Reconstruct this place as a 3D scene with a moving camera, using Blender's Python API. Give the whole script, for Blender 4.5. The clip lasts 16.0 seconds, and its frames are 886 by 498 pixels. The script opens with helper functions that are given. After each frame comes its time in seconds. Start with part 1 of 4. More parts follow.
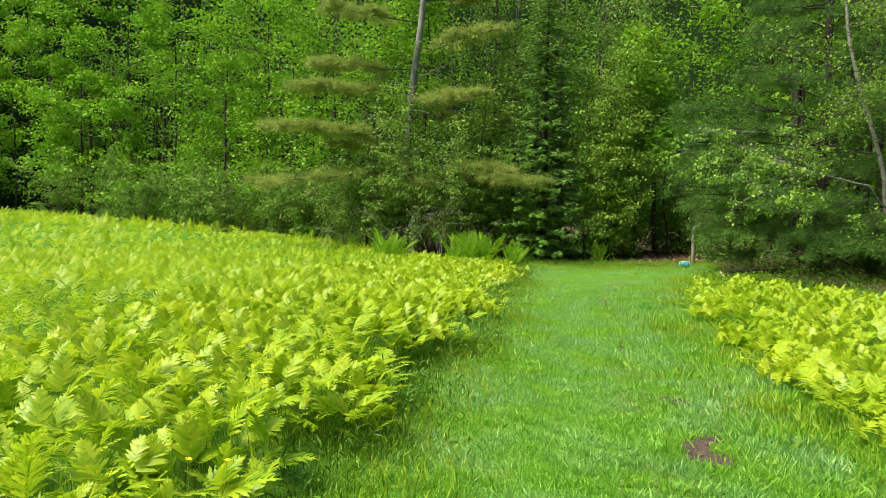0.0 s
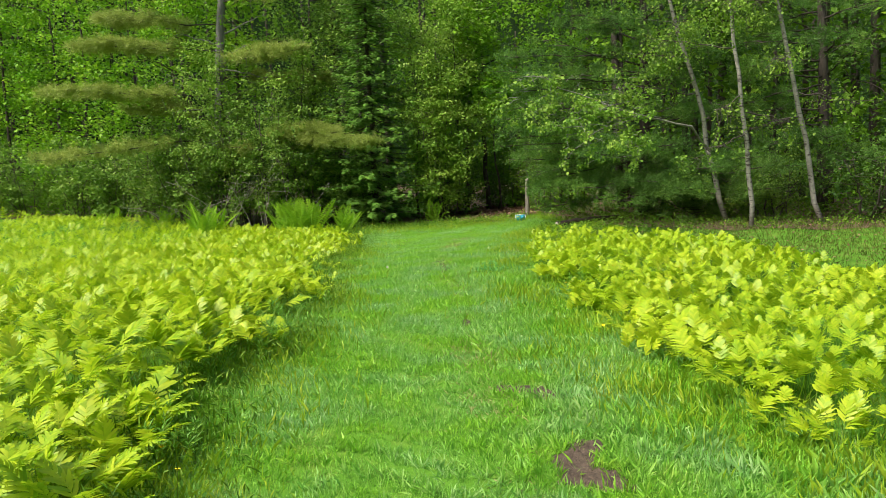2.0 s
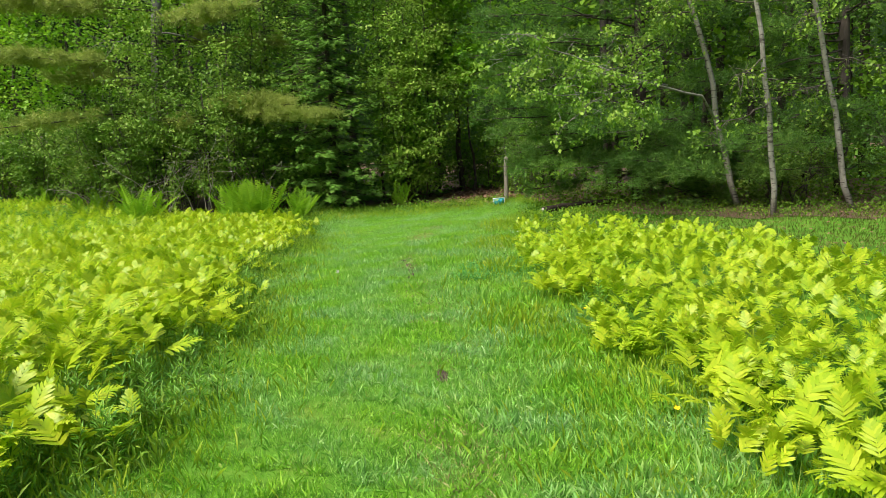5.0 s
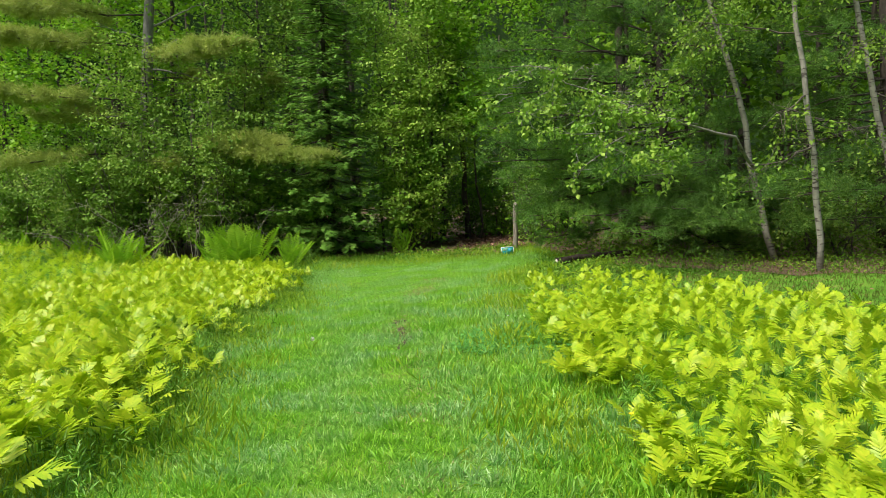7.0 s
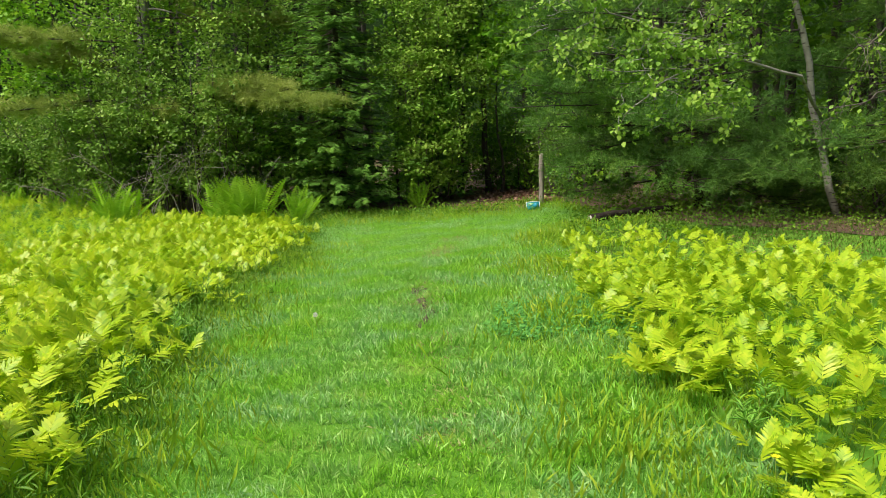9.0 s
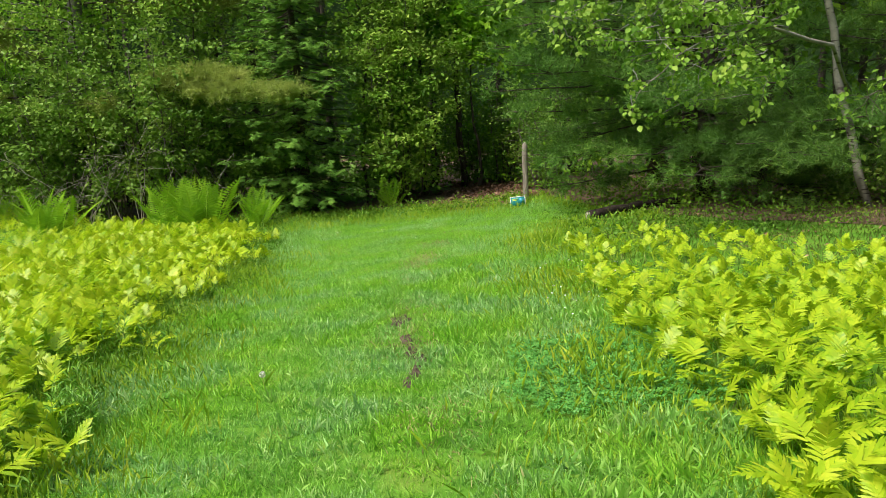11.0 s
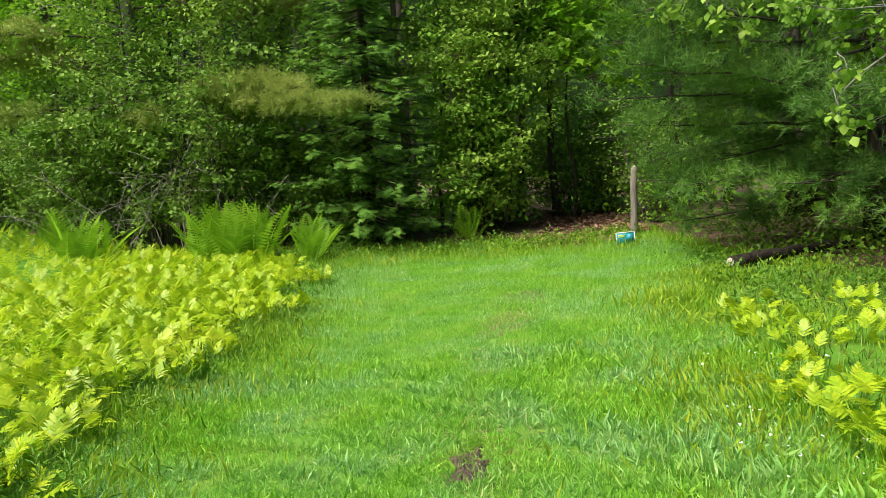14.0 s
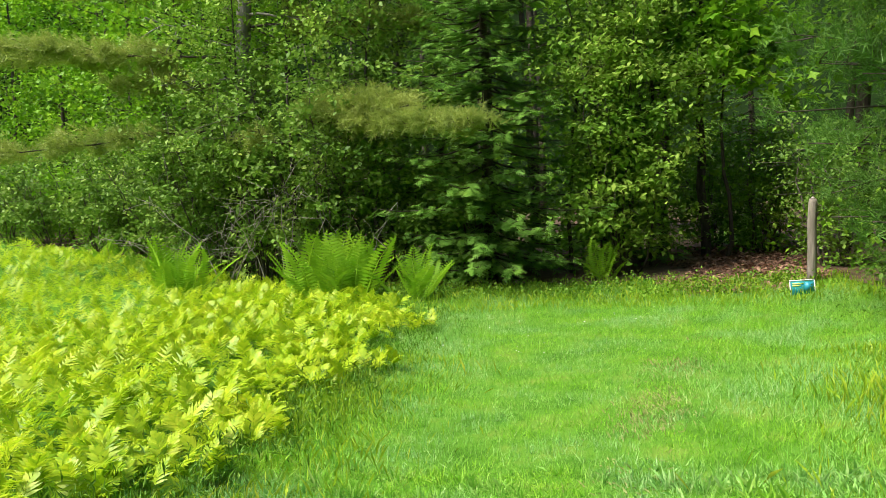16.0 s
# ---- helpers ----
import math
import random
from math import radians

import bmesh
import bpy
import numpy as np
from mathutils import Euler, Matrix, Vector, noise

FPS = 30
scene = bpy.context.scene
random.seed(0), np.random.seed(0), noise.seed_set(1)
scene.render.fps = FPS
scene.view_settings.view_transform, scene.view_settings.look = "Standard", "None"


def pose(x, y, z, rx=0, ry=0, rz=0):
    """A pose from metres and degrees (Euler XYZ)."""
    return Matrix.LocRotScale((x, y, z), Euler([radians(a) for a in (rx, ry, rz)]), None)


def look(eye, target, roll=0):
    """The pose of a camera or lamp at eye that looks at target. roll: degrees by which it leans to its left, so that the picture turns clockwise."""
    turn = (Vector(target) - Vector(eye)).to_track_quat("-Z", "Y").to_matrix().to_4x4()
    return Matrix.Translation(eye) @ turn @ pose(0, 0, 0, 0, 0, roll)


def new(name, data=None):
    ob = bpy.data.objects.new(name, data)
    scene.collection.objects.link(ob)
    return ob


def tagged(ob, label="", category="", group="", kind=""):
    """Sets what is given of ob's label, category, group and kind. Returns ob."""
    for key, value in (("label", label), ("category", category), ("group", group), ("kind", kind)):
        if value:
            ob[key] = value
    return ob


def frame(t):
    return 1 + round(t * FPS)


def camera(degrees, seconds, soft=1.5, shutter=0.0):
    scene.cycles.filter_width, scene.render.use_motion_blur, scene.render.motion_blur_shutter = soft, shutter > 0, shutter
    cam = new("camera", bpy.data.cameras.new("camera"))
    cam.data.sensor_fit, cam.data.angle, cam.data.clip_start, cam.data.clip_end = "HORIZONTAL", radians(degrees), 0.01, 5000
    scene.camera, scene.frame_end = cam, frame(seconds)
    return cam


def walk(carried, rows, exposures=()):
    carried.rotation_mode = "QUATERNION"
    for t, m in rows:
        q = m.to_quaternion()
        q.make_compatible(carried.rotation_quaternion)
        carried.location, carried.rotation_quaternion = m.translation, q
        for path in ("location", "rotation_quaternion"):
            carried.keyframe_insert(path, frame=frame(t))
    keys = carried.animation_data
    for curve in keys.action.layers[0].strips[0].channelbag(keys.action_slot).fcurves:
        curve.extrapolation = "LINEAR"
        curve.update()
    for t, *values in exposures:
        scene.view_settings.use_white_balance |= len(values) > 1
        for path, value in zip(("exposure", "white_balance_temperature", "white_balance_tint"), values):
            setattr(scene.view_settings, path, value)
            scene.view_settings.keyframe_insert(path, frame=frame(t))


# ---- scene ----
PATH = [
    (0, (0.815, -4.603, 1.757), (0.199, -2.704, 1.654), 0.9),
    (0.5, (0.738, -4.263, 1.777), (0.256, -2.331, 1.587), -0.7),
    (1, (0.697, -3.844, 1.736), (0.312, -1.893, 1.525), -1.4),
    (1.5, (0.695, -3.448, 1.724), (0.434, -1.476, 1.514), -1.8),
    (2, (0.651, -3.02, 1.73), (0.453, -1.041, 1.522), -2.7),
    (2.5, (0.637, -2.549, 1.69), (0.4, -0.577, 1.457), -3.3),
    (3, (0.593, -2.067, 1.679), (0.326, -0.102, 1.42), -3.2),
    (3.5, (0.478, -1.557, 1.661), (0.251, 0.408, 1.365), -3.4),
    (6, (0.398, 0.811, 1.725), (0.308, 2.799, 1.53), -2.2),
    (6.5, (0.375, 1.266, 1.706), (0.294, 3.259, 1.552), -2.3),
    (7, (0.425, 1.655, 1.671), (0.289, 3.645, 1.522), -2.1),
    (7.5, (0.419, 2.003, 1.657), (0.208, 3.985, 1.482), -0.4),
    (8, (0.323, 2.371, 1.638), (0.133, 4.351, 1.436), -0.6),
    (8.5, (0.25, 2.762, 1.601), (0.055, 4.737, 1.353), -1.6),
    (11, (-0.156, 5.083, 1.573), (-0.25, 7.06, 1.279), -3.6),
    (11.5, (-0.145, 5.598, 1.544), (-0.25, 7.579, 1.29), -3.3),
    (12, (-0.147, 6.087, 1.538), (-0.269, 8.068, 1.291), -2.3),
    (12.5, (-0.231, 6.596, 1.528), (-0.357, 8.577, 1.286), -2.6),
    (13, (-0.271, 7.074, 1.53), (-0.455, 9.054, 1.318), -2.6),
    (13.5, (-0.316, 7.559, 1.488), (-0.562, 9.532, 1.273), -2.4),
    (14, (-0.406, 8.031, 1.493), (-0.711, 9.996, 1.276), -2.9),
    (14.5, (-0.423, 8.501, 1.484), (-0.771, 10.462, 1.296), -2.9),
    (15, (-0.45, 8.948, 1.499), (-0.82, 10.906, 1.336), -2.1),
    (15.5, (-0.579, 9.405, 1.509), (-0.977, 11.36, 1.367), -2.2),
    (16, (-0.646, 10.016, 1.491), (-1.285, 11.907, 1.363), -2.2),
]
cam = camera(61.0, 16.0, soft=0.8)
walk(cam, [(t, look(eye, target, roll)) for t, eye, target, roll in PATH], exposures=[(0.0, 0.58), (3.0, 0.45), (6.0, 0.44), (12.0, 0.43), (14.0, 0.58), (16.0, 0.74)])

# ---- world and sun: a bright, hazy sky and one soft sun from the open field ----
SUN_ELEVATION, SUN_AZIMUTH = 55.0, 228.0
world = bpy.data.worlds.new("sky")
scene.world = world
world.use_nodes = True
sky = world.node_tree.nodes.new("ShaderNodeTexSky")
sky.sky_type = "NISHITA"
sky.sun_disc = False
sky.sun_elevation = radians(SUN_ELEVATION)
sky.sun_rotation = radians(SUN_AZIMUTH)
sky.dust_density = 3.0
sky.air_density = 1.0
world.node_tree.links.new(sky.outputs[0], world.node_tree.nodes["Background"].inputs[0])
world.node_tree.nodes["Background"].inputs[1].default_value = 0.15
sun_data = bpy.data.lights.new("sun", "SUN")
sun_data.energy = 4.2
sun_data.angle = radians(25)
sun_data.color = (1.0, 0.92, 0.84)
sun = new("sun", sun_data)
a = radians(SUN_AZIMUTH)
toward = Vector((math.sin(a) * math.cos(radians(SUN_ELEVATION)), math.cos(a) * math.cos(radians(SUN_ELEVATION)), math.sin(radians(SUN_ELEVATION))))
sun.matrix_world = look(toward * 60, (0, 0, 0))

# ---- materials ----
rng = np.random.default_rng(7)


def base_material(name):
    m = bpy.data.materials.new(name)
    m.use_nodes = True
    return m, m.node_tree.nodes, m.node_tree.links, m.node_tree.nodes["Principled BSDF"]


def ramp(nodes, stops):
    r = nodes.new("ShaderNodeValToRGB")
    e = r.color_ramp.elements
    for i, (p, c) in enumerate(stops):
        el = e[i] if i < 2 else e.new(p)
        el.position, el.color = p, (*c, 1)
    return r


def foliage(name, stops, through_light=0.3, rough=0.45, patch=0.5, patch_scale=0.7, gloss=0.35, drift=None):
    """Leaves: a colour of its own for each leaf, drifting in patches, with light coming through."""
    m, nodes, links, bsdf = base_material(name)
    geo = nodes.new("ShaderNodeNewGeometry")
    tex = nodes.new("ShaderNodeTexNoise")
    tex.inputs["Scale"].default_value = patch_scale
    tex.inputs["Detail"].default_value = 3
    links.new(geo.outputs["Position"], tex.inputs["Vector"])
    mix = nodes.new("ShaderNodeMix")
    mix.inputs[0].default_value = patch
    links.new(geo.outputs["Random Per Island"], mix.inputs[2])
    spread = nodes.new("ShaderNodeMapRange")
    spread.inputs[1].default_value, spread.inputs[2].default_value = 0.3, 0.7
    links.new(tex.outputs[0], spread.inputs[0])
    links.new(spread.outputs[0], mix.inputs[3])
    r = ramp(nodes, stops)
    links.new(mix.outputs[0], r.inputs[0])
    colour = r.outputs[0]
    if drift:
        stops_b, drift_scale, lo, hi = drift
        n2 = nodes.new("ShaderNodeTexNoise")
        n2.inputs["Scale"].default_value = drift_scale
        n2.inputs["Detail"].default_value = 4
        links.new(geo.outputs["Position"], n2.inputs["Vector"])
        share = nodes.new("ShaderNodeMapRange")
        share.inputs[1].default_value, share.inputs[2].default_value = lo, hi
        links.new(n2.outputs[0], share.inputs[0])
        rb = ramp(nodes, stops_b)
        links.new(geo.outputs["Random Per Island"], rb.inputs[0])
        mx = nodes.new("ShaderNodeMix")
        mx.data_type = "RGBA"
        links.new(share.outputs[0], mx.inputs[0])
        links.new(r.outputs[0], mx.inputs[6])
        links.new(rb.outputs[0], mx.inputs[7])
        colour = mx.outputs[2]
    links.new(colour, bsdf.inputs["Base Color"])
    bsdf.inputs["Roughness"].default_value = rough
    bsdf.inputs["Specular IOR Level"].default_value = gloss
    tr = nodes.new("ShaderNodeBsdfTranslucent")
    links.new(colour, tr.inputs[0])
    ms = nodes.new("ShaderNodeMixShader")
    ms.inputs[0].default_value = through_light
    links.new(bsdf.outputs[0], ms.inputs[1])
    links.new(tr.outputs[0], ms.inputs[2])
    links.new(ms.outputs[0], nodes["Material Output"].inputs[0])
    return m


def rough_surface(name, stops, scale=8.0, detail=6, rough=0.9, bump=0.4, stretch=(1, 1, 1), spots=None, bump_scale=3.0, gloss=0.3):
    """Bark, soil, wood: two scales of noise for colour and relief."""
    m, nodes, links, bsdf = base_material(name)
    co = nodes.new("ShaderNodeTexCoord")
    mp = nodes.new("ShaderNodeMapping")
    mp.inputs["Scale"].default_value = stretch
    links.new(co.outputs["Object"], mp.inputs[0])
    n1 = nodes.new("ShaderNodeTexNoise")
    n1.inputs["Scale"].default_value, n1.inputs["Detail"].default_value = scale, detail
    n1.inputs["Roughness"].default_value = 0.65
    links.new(mp.outputs[0], n1.inputs["Vector"])
    n2 = nodes.new("ShaderNodeTexNoise")
    n2.inputs["Scale"].default_value, n2.inputs["Detail"].default_value = scale * bump_scale, 5
    links.new(mp.outputs[0], n2.inputs["Vector"])
    r = ramp(nodes, stops)
    links.new(n1.outputs[0], r.inputs[0])
    colour = r.outputs[0]
    if spots:
        dark, lo, hi, sscale, sstretch = spots
        mp2 = nodes.new("ShaderNodeMapping")
        mp2.inputs["Scale"].default_value = sstretch
        links.new(co.outputs["Object"], mp2.inputs[0])
        n3 = nodes.new("ShaderNodeTexNoise")
        n3.inputs["Scale"].default_value, n3.inputs["Detail"].default_value = sscale, 3
        links.new(mp2.outputs[0], n3.inputs["Vector"])
        mr = nodes.new("ShaderNodeMapRange")
        mr.inputs[1].default_value, mr.inputs[2].default_value = lo, hi
        links.new(n3.outputs[0], mr.inputs[0])
        mx = nodes.new("ShaderNodeMix")
        mx.data_type = "RGBA"
        links.new(mr.outputs[0], mx.inputs[0])
        links.new(colour, mx.inputs[6])
        mx.inputs[7].default_value = (*dark, 1)
        colour = mx.outputs[2]
    links.new(colour, bsdf.inputs["Base Color"])
    bsdf.inputs["Roughness"].default_value = rough
    bsdf.inputs["Specular IOR Level"].default_value = gloss
    b = nodes.new("ShaderNodeBump")
    b.inputs["Strength"].default_value = bump
    b.inputs["Distance"].default_value = 0.02
    links.new(n2.outputs[0], b.inputs["Height"])
    links.new(b.outputs[0], bsdf.inputs["Normal"])
    return m


FERN = foliage("fern_green", [(0.0, (0.16, 0.36, 0.012)), (0.3, (0.33, 0.51, 0.014)), (0.65, (0.46, 0.60, 0.02)), (1.0, (0.62, 0.68, 0.04))], 0.45, 0.42, 0.4, 0.9)
TALL_FERN = foliage("tall_fern_green", [(0.0, (0.17, 0.40, 0.014)), (1.0, (0.36, 0.58, 0.03))], 0.4, 0.5)
STALK = foliage("fern_stalk", [(0.0, (0.12, 0.22, 0.02)), (1.0, (0.24, 0.32, 0.04))], 0.1, 0.5)
# pale top stop and bluish drift patches put the sky's sheen into the colour
GRASS = foliage("grass_green_with_sheen", [(0.0, (0.14, 0.38, 0.02)), (0.5, (0.25, 0.53, 0.04)), (0.85, (0.36, 0.60, 0.06)), (1.0, (0.52, 0.60, 0.16))], 0.38, 0.4, 0.45, 1.6, 0.35,
                drift=([(0.0, (0.16, 0.40, 0.08)), (0.5, (0.28, 0.53, 0.15)), (1.0, (0.45, 0.64, 0.28))], 1.3, 0.42, 0.64))
RANK = foliage("rank_grass", [(0.0, (0.15, 0.32, 0.015)), (0.6, (0.32, 0.49, 0.025)), (1.0, (0.52, 0.55, 0.06))], 0.36, 0.45, 0.4, 1.3)
# olive by nature, darkened further so the colour carries the pine's shade
VERGE = foliage("shade_toned_verge_grass", [(0.0, (0.04, 0.075, 0.012)), (0.6, (0.10, 0.14, 0.02)), (1.0, (0.21, 0.18, 0.06))], 0.25, 0.6, 0.5, 1.2, 0.2)
STRAW = foliage("dry_grass", [(0.0, (0.20, 0.26, 0.06)), (1.0, (0.46, 0.42, 0.18))], 0.25, 0.6, 0.3, 1.5)
WEED = foliage("weed_leaf", [(0.0, (0.06, 0.17, 0.012)), (0.6, (0.14, 0.28, 0.02)), (1.0, (0.27, 0.38, 0.04))], 0.3, 0.5, 0.5, 0.9, 0.2)
CLOVER = foliage("clover_green", [(0.0, (0.06, 0.24, 0.03)), (0.6, (0.12, 0.36, 0.06)), (1.0, (0.22, 0.47, 0.09))], 0.25, 0.45, 0.3, 2.0, 0.25)
LEAF_SHRUB = foliage("shrub_leaf", [(0.0, (0.07, 0.17, 0.022)), (0.6, (0.18, 0.32, 0.042)), (1.0, (0.34, 0.46, 0.085))], 0.32, 0.5, 0.55, 0.9, 0.2)
# same broadleaf foliage made darker: the right corner's shade is in its colour
LEAF_SHADE_TONED = foliage("shade_toned_leaf", [(0.0, (0.03, 0.085, 0.012)), (0.6, (0.075, 0.17, 0.02)), (1.0, (0.15, 0.26, 0.035))], 0.25, 0.5, 0.5, 0.6, 0.2)
LEAF_MAPLE = foliage("maple_leaf", [(0.0, (0.09, 0.25, 0.012)), (0.6, (0.20, 0.42, 0.016)), (1.0, (0.36, 0.54, 0.035))], 0.4, 0.5, 0.5, 0.6, 0.2)
LEAF_BIRCH = foliage("birch_leaf", [(0.0, (0.11, 0.25, 0.02)), (1.0, (0.28, 0.43, 0.05))], 0.35, 0.45, gloss=0.25)
LEAF_ALDER = foliage("alder_leaf", [(0.0, (0.11, 0.26, 0.028)), (0.6, (0.25, 0.42, 0.05)), (1.0, (0.42, 0.55, 0.10))], 0.36, 0.5, 0.45, 0.9, 0.2)
LEAF_WOODS = foliage("woods_leaf", [(0.0, (0.06, 0.16, 0.012)), (0.6, (0.15, 0.32, 0.015)), (1.0, (0.28, 0.45, 0.03))], 0.34, 0.5, 0.5, 0.3, 0.2)
NEEDLE = foliage("pine_needle", [(0.0, (0.04, 0.12, 0.02)), (0.6, (0.115, 0.25, 0.036)), (1.0, (0.27, 0.42, 0.065))], 0.24, 0.5, 0.45, 0.8, 0.25)
NEEDLE_PALE = foliage("pale_pine_needle", [(0.0, (0.21, 0.31, 0.055)), (1.0, (0.44, 0.50, 0.11))], 0.3, 0.5, 0.35, 1.2, 0.25)
FIR = foliage("fir_needle", [(0.0, (0.085, 0.21, 0.03)), (0.7, (0.16, 0.33, 0.045)), (1.0, (0.27, 0.45, 0.06))], 0.18, 0.55, 0.5, 1.6, 0.15)
BARK = rough_surface("grey_brown_bark", [(0.3, (0.03, 0.025, 0.02)), (0.7, (0.11, 0.093, 0.076))], 9, stretch=(1, 1, 0.25), bump=0.8, gloss=0.1)
BARK_GREY = rough_surface("pale_grey_bark", [(0.3, (0.11, 0.105, 0.09)), (0.7, (0.27, 0.26, 0.235))], 7, stretch=(1, 1, 0.3), bump=0.7, spots=((0.12, 0.17, 0.07), 0.55, 0.75, 3, (1, 1, 0.6)))
BARK_BIRCH = rough_surface("birch_bark", [(0.3, (0.15, 0.145, 0.115)), (0.7, (0.31, 0.30, 0.25))], 6, bump=0.3, spots=((0.07, 0.06, 0.05), 0.56, 0.64, 7, (1, 1, 3.5)))
TWIG = rough_surface("dead_twig", [(0.3, (0.06, 0.05, 0.04)), (0.7, (0.14, 0.12, 0.1))], 15, bump=0.3)
SOIL = rough_surface("field_soil", [(0.3, (0.05, 0.14, 0.012)), (0.5, (0.09, 0.22, 0.02)), (0.75, (0.17, 0.24, 0.04))], 2.2, bump=0.6, bump_scale=14, gloss=0.05)
WOODS_FLOOR = rough_surface("woods_floor", [(0.3, (0.06, 0.04, 0.025)), (0.7, (0.16, 0.10, 0.06))], 4, bump=0.6, bump_scale=10)
DIRT = rough_surface("dark_dirt", [(0.3, (0.042, 0.031, 0.02)), (0.7, (0.12, 0.088, 0.058))], 14, bump=0.9)
LITTER = foliage("fallen_leaf", [(0.0, (0.10, 0.05, 0.032)), (0.6, (0.24, 0.13, 0.08)), (1.0, (0.36, 0.23, 0.15))], 0.1, 0.7, 0.2)
POST_WOOD = rough_surface("weathered_post_wood", [(0.3, (0.13, 0.115, 0.09)), (0.7, (0.30, 0.27, 0.22))], 12, stretch=(1, 1, 0.12), bump=0.7, spots=((0.20, 0.23, 0.10), 0.6, 0.8, 4, (1, 1, 0.5)))
LOG_BARK = rough_surface("dark_log_bark", [(0.3, (0.012, 0.010, 0.008)), (0.7, (0.05, 0.04, 0.032))], 10, bump=0.9, gloss=0.05)
CUT_WOOD = rough_surface("pale_cut_wood", [(0.3, (0.32, 0.28, 0.22)), (0.7, (0.58, 0.54, 0.46))], 18, bump=0.3)


def plain(name, colour, rough=0.5, vary=0.12):
    return rough_surface(name, [(0.3, tuple(c * (1 - vary) for c in colour)), (0.7, tuple(min(1, c * (1 + vary)) for c in colour))], 20, rough=rough, bump=0.05)


TEAL = plain("teal_sign_paint", (0.02, 0.25, 0.27), 0.35)
BLUE = plain("blue_sign_panel", (0.03, 0.26, 0.34), 0.35)
WHITE = plain("white_sign_border", (0.75, 0.78, 0.76), 0.4)
LIME = plain("lime_sign_lettering", (0.55, 0.70, 0.10), 0.4)
STEEL = plain("dull_steel_stake", (0.18, 0.18, 0.17), 0.5)
YELLOW = plain("buttercup_yellow", (0.85, 0.62, 0.01), 0.3)
FLUFF = plain("dandelion_fluff", (0.72, 0.70, 0.66), 0.9)
PETAL = plain("small_white_petal", (0.75, 0.76, 0.78), 0.7)
BRONZE = foliage("withered_fern", [(0.0, (0.14, 0.06, 0.02)), (1.0, (0.30, 0.15, 0.05))], 0.2, 0.7)

# ---- mesh tools ----


def mesh_of(name, v, t, mat, smooth=False):
    me = bpy.data.meshes.new(name)
    v = np.ascontiguousarray(v, np.float32)
    t = np.ascontiguousarray(t, np.int32)
    me.vertices.add(len(v))
    me.vertices.foreach_set("co", v.ravel())
    me.loops.add(t.size)
    me.loops.foreach_set("vertex_index", t.ravel())
    me.polygons.add(len(t))
    me.polygons.foreach_set("loop_start", np.arange(0, t.size, 3, dtype=np.int32))
    if smooth:
        me.polygons.foreach_set("use_smooth", np.ones(len(t), bool))
    me.materials.append(mat)
    me.update(calc_edges=True)
    return me


def part(name, vt, mat, parent=None, label="", smooth=False):
    ob = new(name, mesh_of(name, vt[0], vt[1], mat, smooth))
    if parent:
        ob.parent = parent
    if label:
        tagged(ob, label=label)
    return ob


def join(pieces):
    vs, ts, k = [], [], 0
    for v, t in pieces:
        vs.append(v)
        ts.append(t + k)
        k += len(v)
    return np.concatenate(vs), np.concatenate(ts)


def turns(yaw, tilt, roll):
    """Rotation matrices: roll about y, then tilt up about x, then yaw about z."""
    cy, sy, ct, st, cr, sr = np.cos(yaw), np.sin(yaw), np.cos(tilt), np.sin(tilt), np.cos(roll), np.sin(roll)
    o, l = np.zeros_like(cy), np.ones_like(cy)
    rz = np.stack([cy, -sy, o, sy, cy, o, o, o, l], -1).reshape(-1, 3, 3)
    rx = np.stack([l, o, o, o, ct, -st, o, st, ct], -1).reshape(-1, 3, 3)
    ry = np.stack([cr, o, sr, o, l, o, -sr, o, cr], -1).reshape(-1, 3, 3)
    return rz @ rx @ ry


def strew(template, pos, r, size):
    tv, tt = template
    n, k = len(pos), len(tv)
    size = np.asarray(size, float)
    size = size[:, None, None] if size.ndim == 1 else size[:, None, :]
    v = np.einsum("nij,nkj->nki", r, tv[None] * size) + pos[:, None]
    t = tt[None] + (np.arange(n) * k)[:, None, None]
    return v.reshape(-1, 3), t.reshape(-1, 3)


def tube(points, radii, sides=7):
    p = np.asarray(points, float)
    radii = np.asarray(radii, float)
    d = np.gradient(p, axis=0)
    d /= np.linalg.norm(d, axis=1)[:, None] + 1e-9
    ref = np.where(np.abs(d[:, 2:3]) > 0.9, [[1.0, 0, 0]], [[0, 0, 1.0]])
    u = np.cross(d, ref)
    u /= np.linalg.norm(u, axis=1)[:, None] + 1e-9
    w = np.cross(d, u)
    a = np.arange(sides) * 2 * np.pi / sides
    ring = np.cos(a)[None, :, None] * u[:, None] + np.sin(a)[None, :, None] * w[:, None]
    v = (p[:, None] + ring * radii[:, None, None]).reshape(-1, 3)
    t = []
    for i in range(len(p) - 1):
        for j in range(sides):
            q, s = i * sides + j, i * sides + (j + 1) % sides
            t += [(q, s, s + sides), (q, s + sides, q + sides)]
    e = (len(p) - 1) * sides
    t += [(e, e + j, e + j + 1) for j in range(1, sides - 1)]
    t += [(0, j + 1, j) for j in range(1, sides - 1)]
    return v, np.array(t)


def tri(v, t):
    return np.array(v, float), np.array(t, int)


def lathe(profile, sides=10):
    """A turned shape from (radius, height) pairs, closed at both ends."""
    pts = [(0, 0, h) for _, h in profile]
    return tube(pts, [r for r, _ in profile], sides)


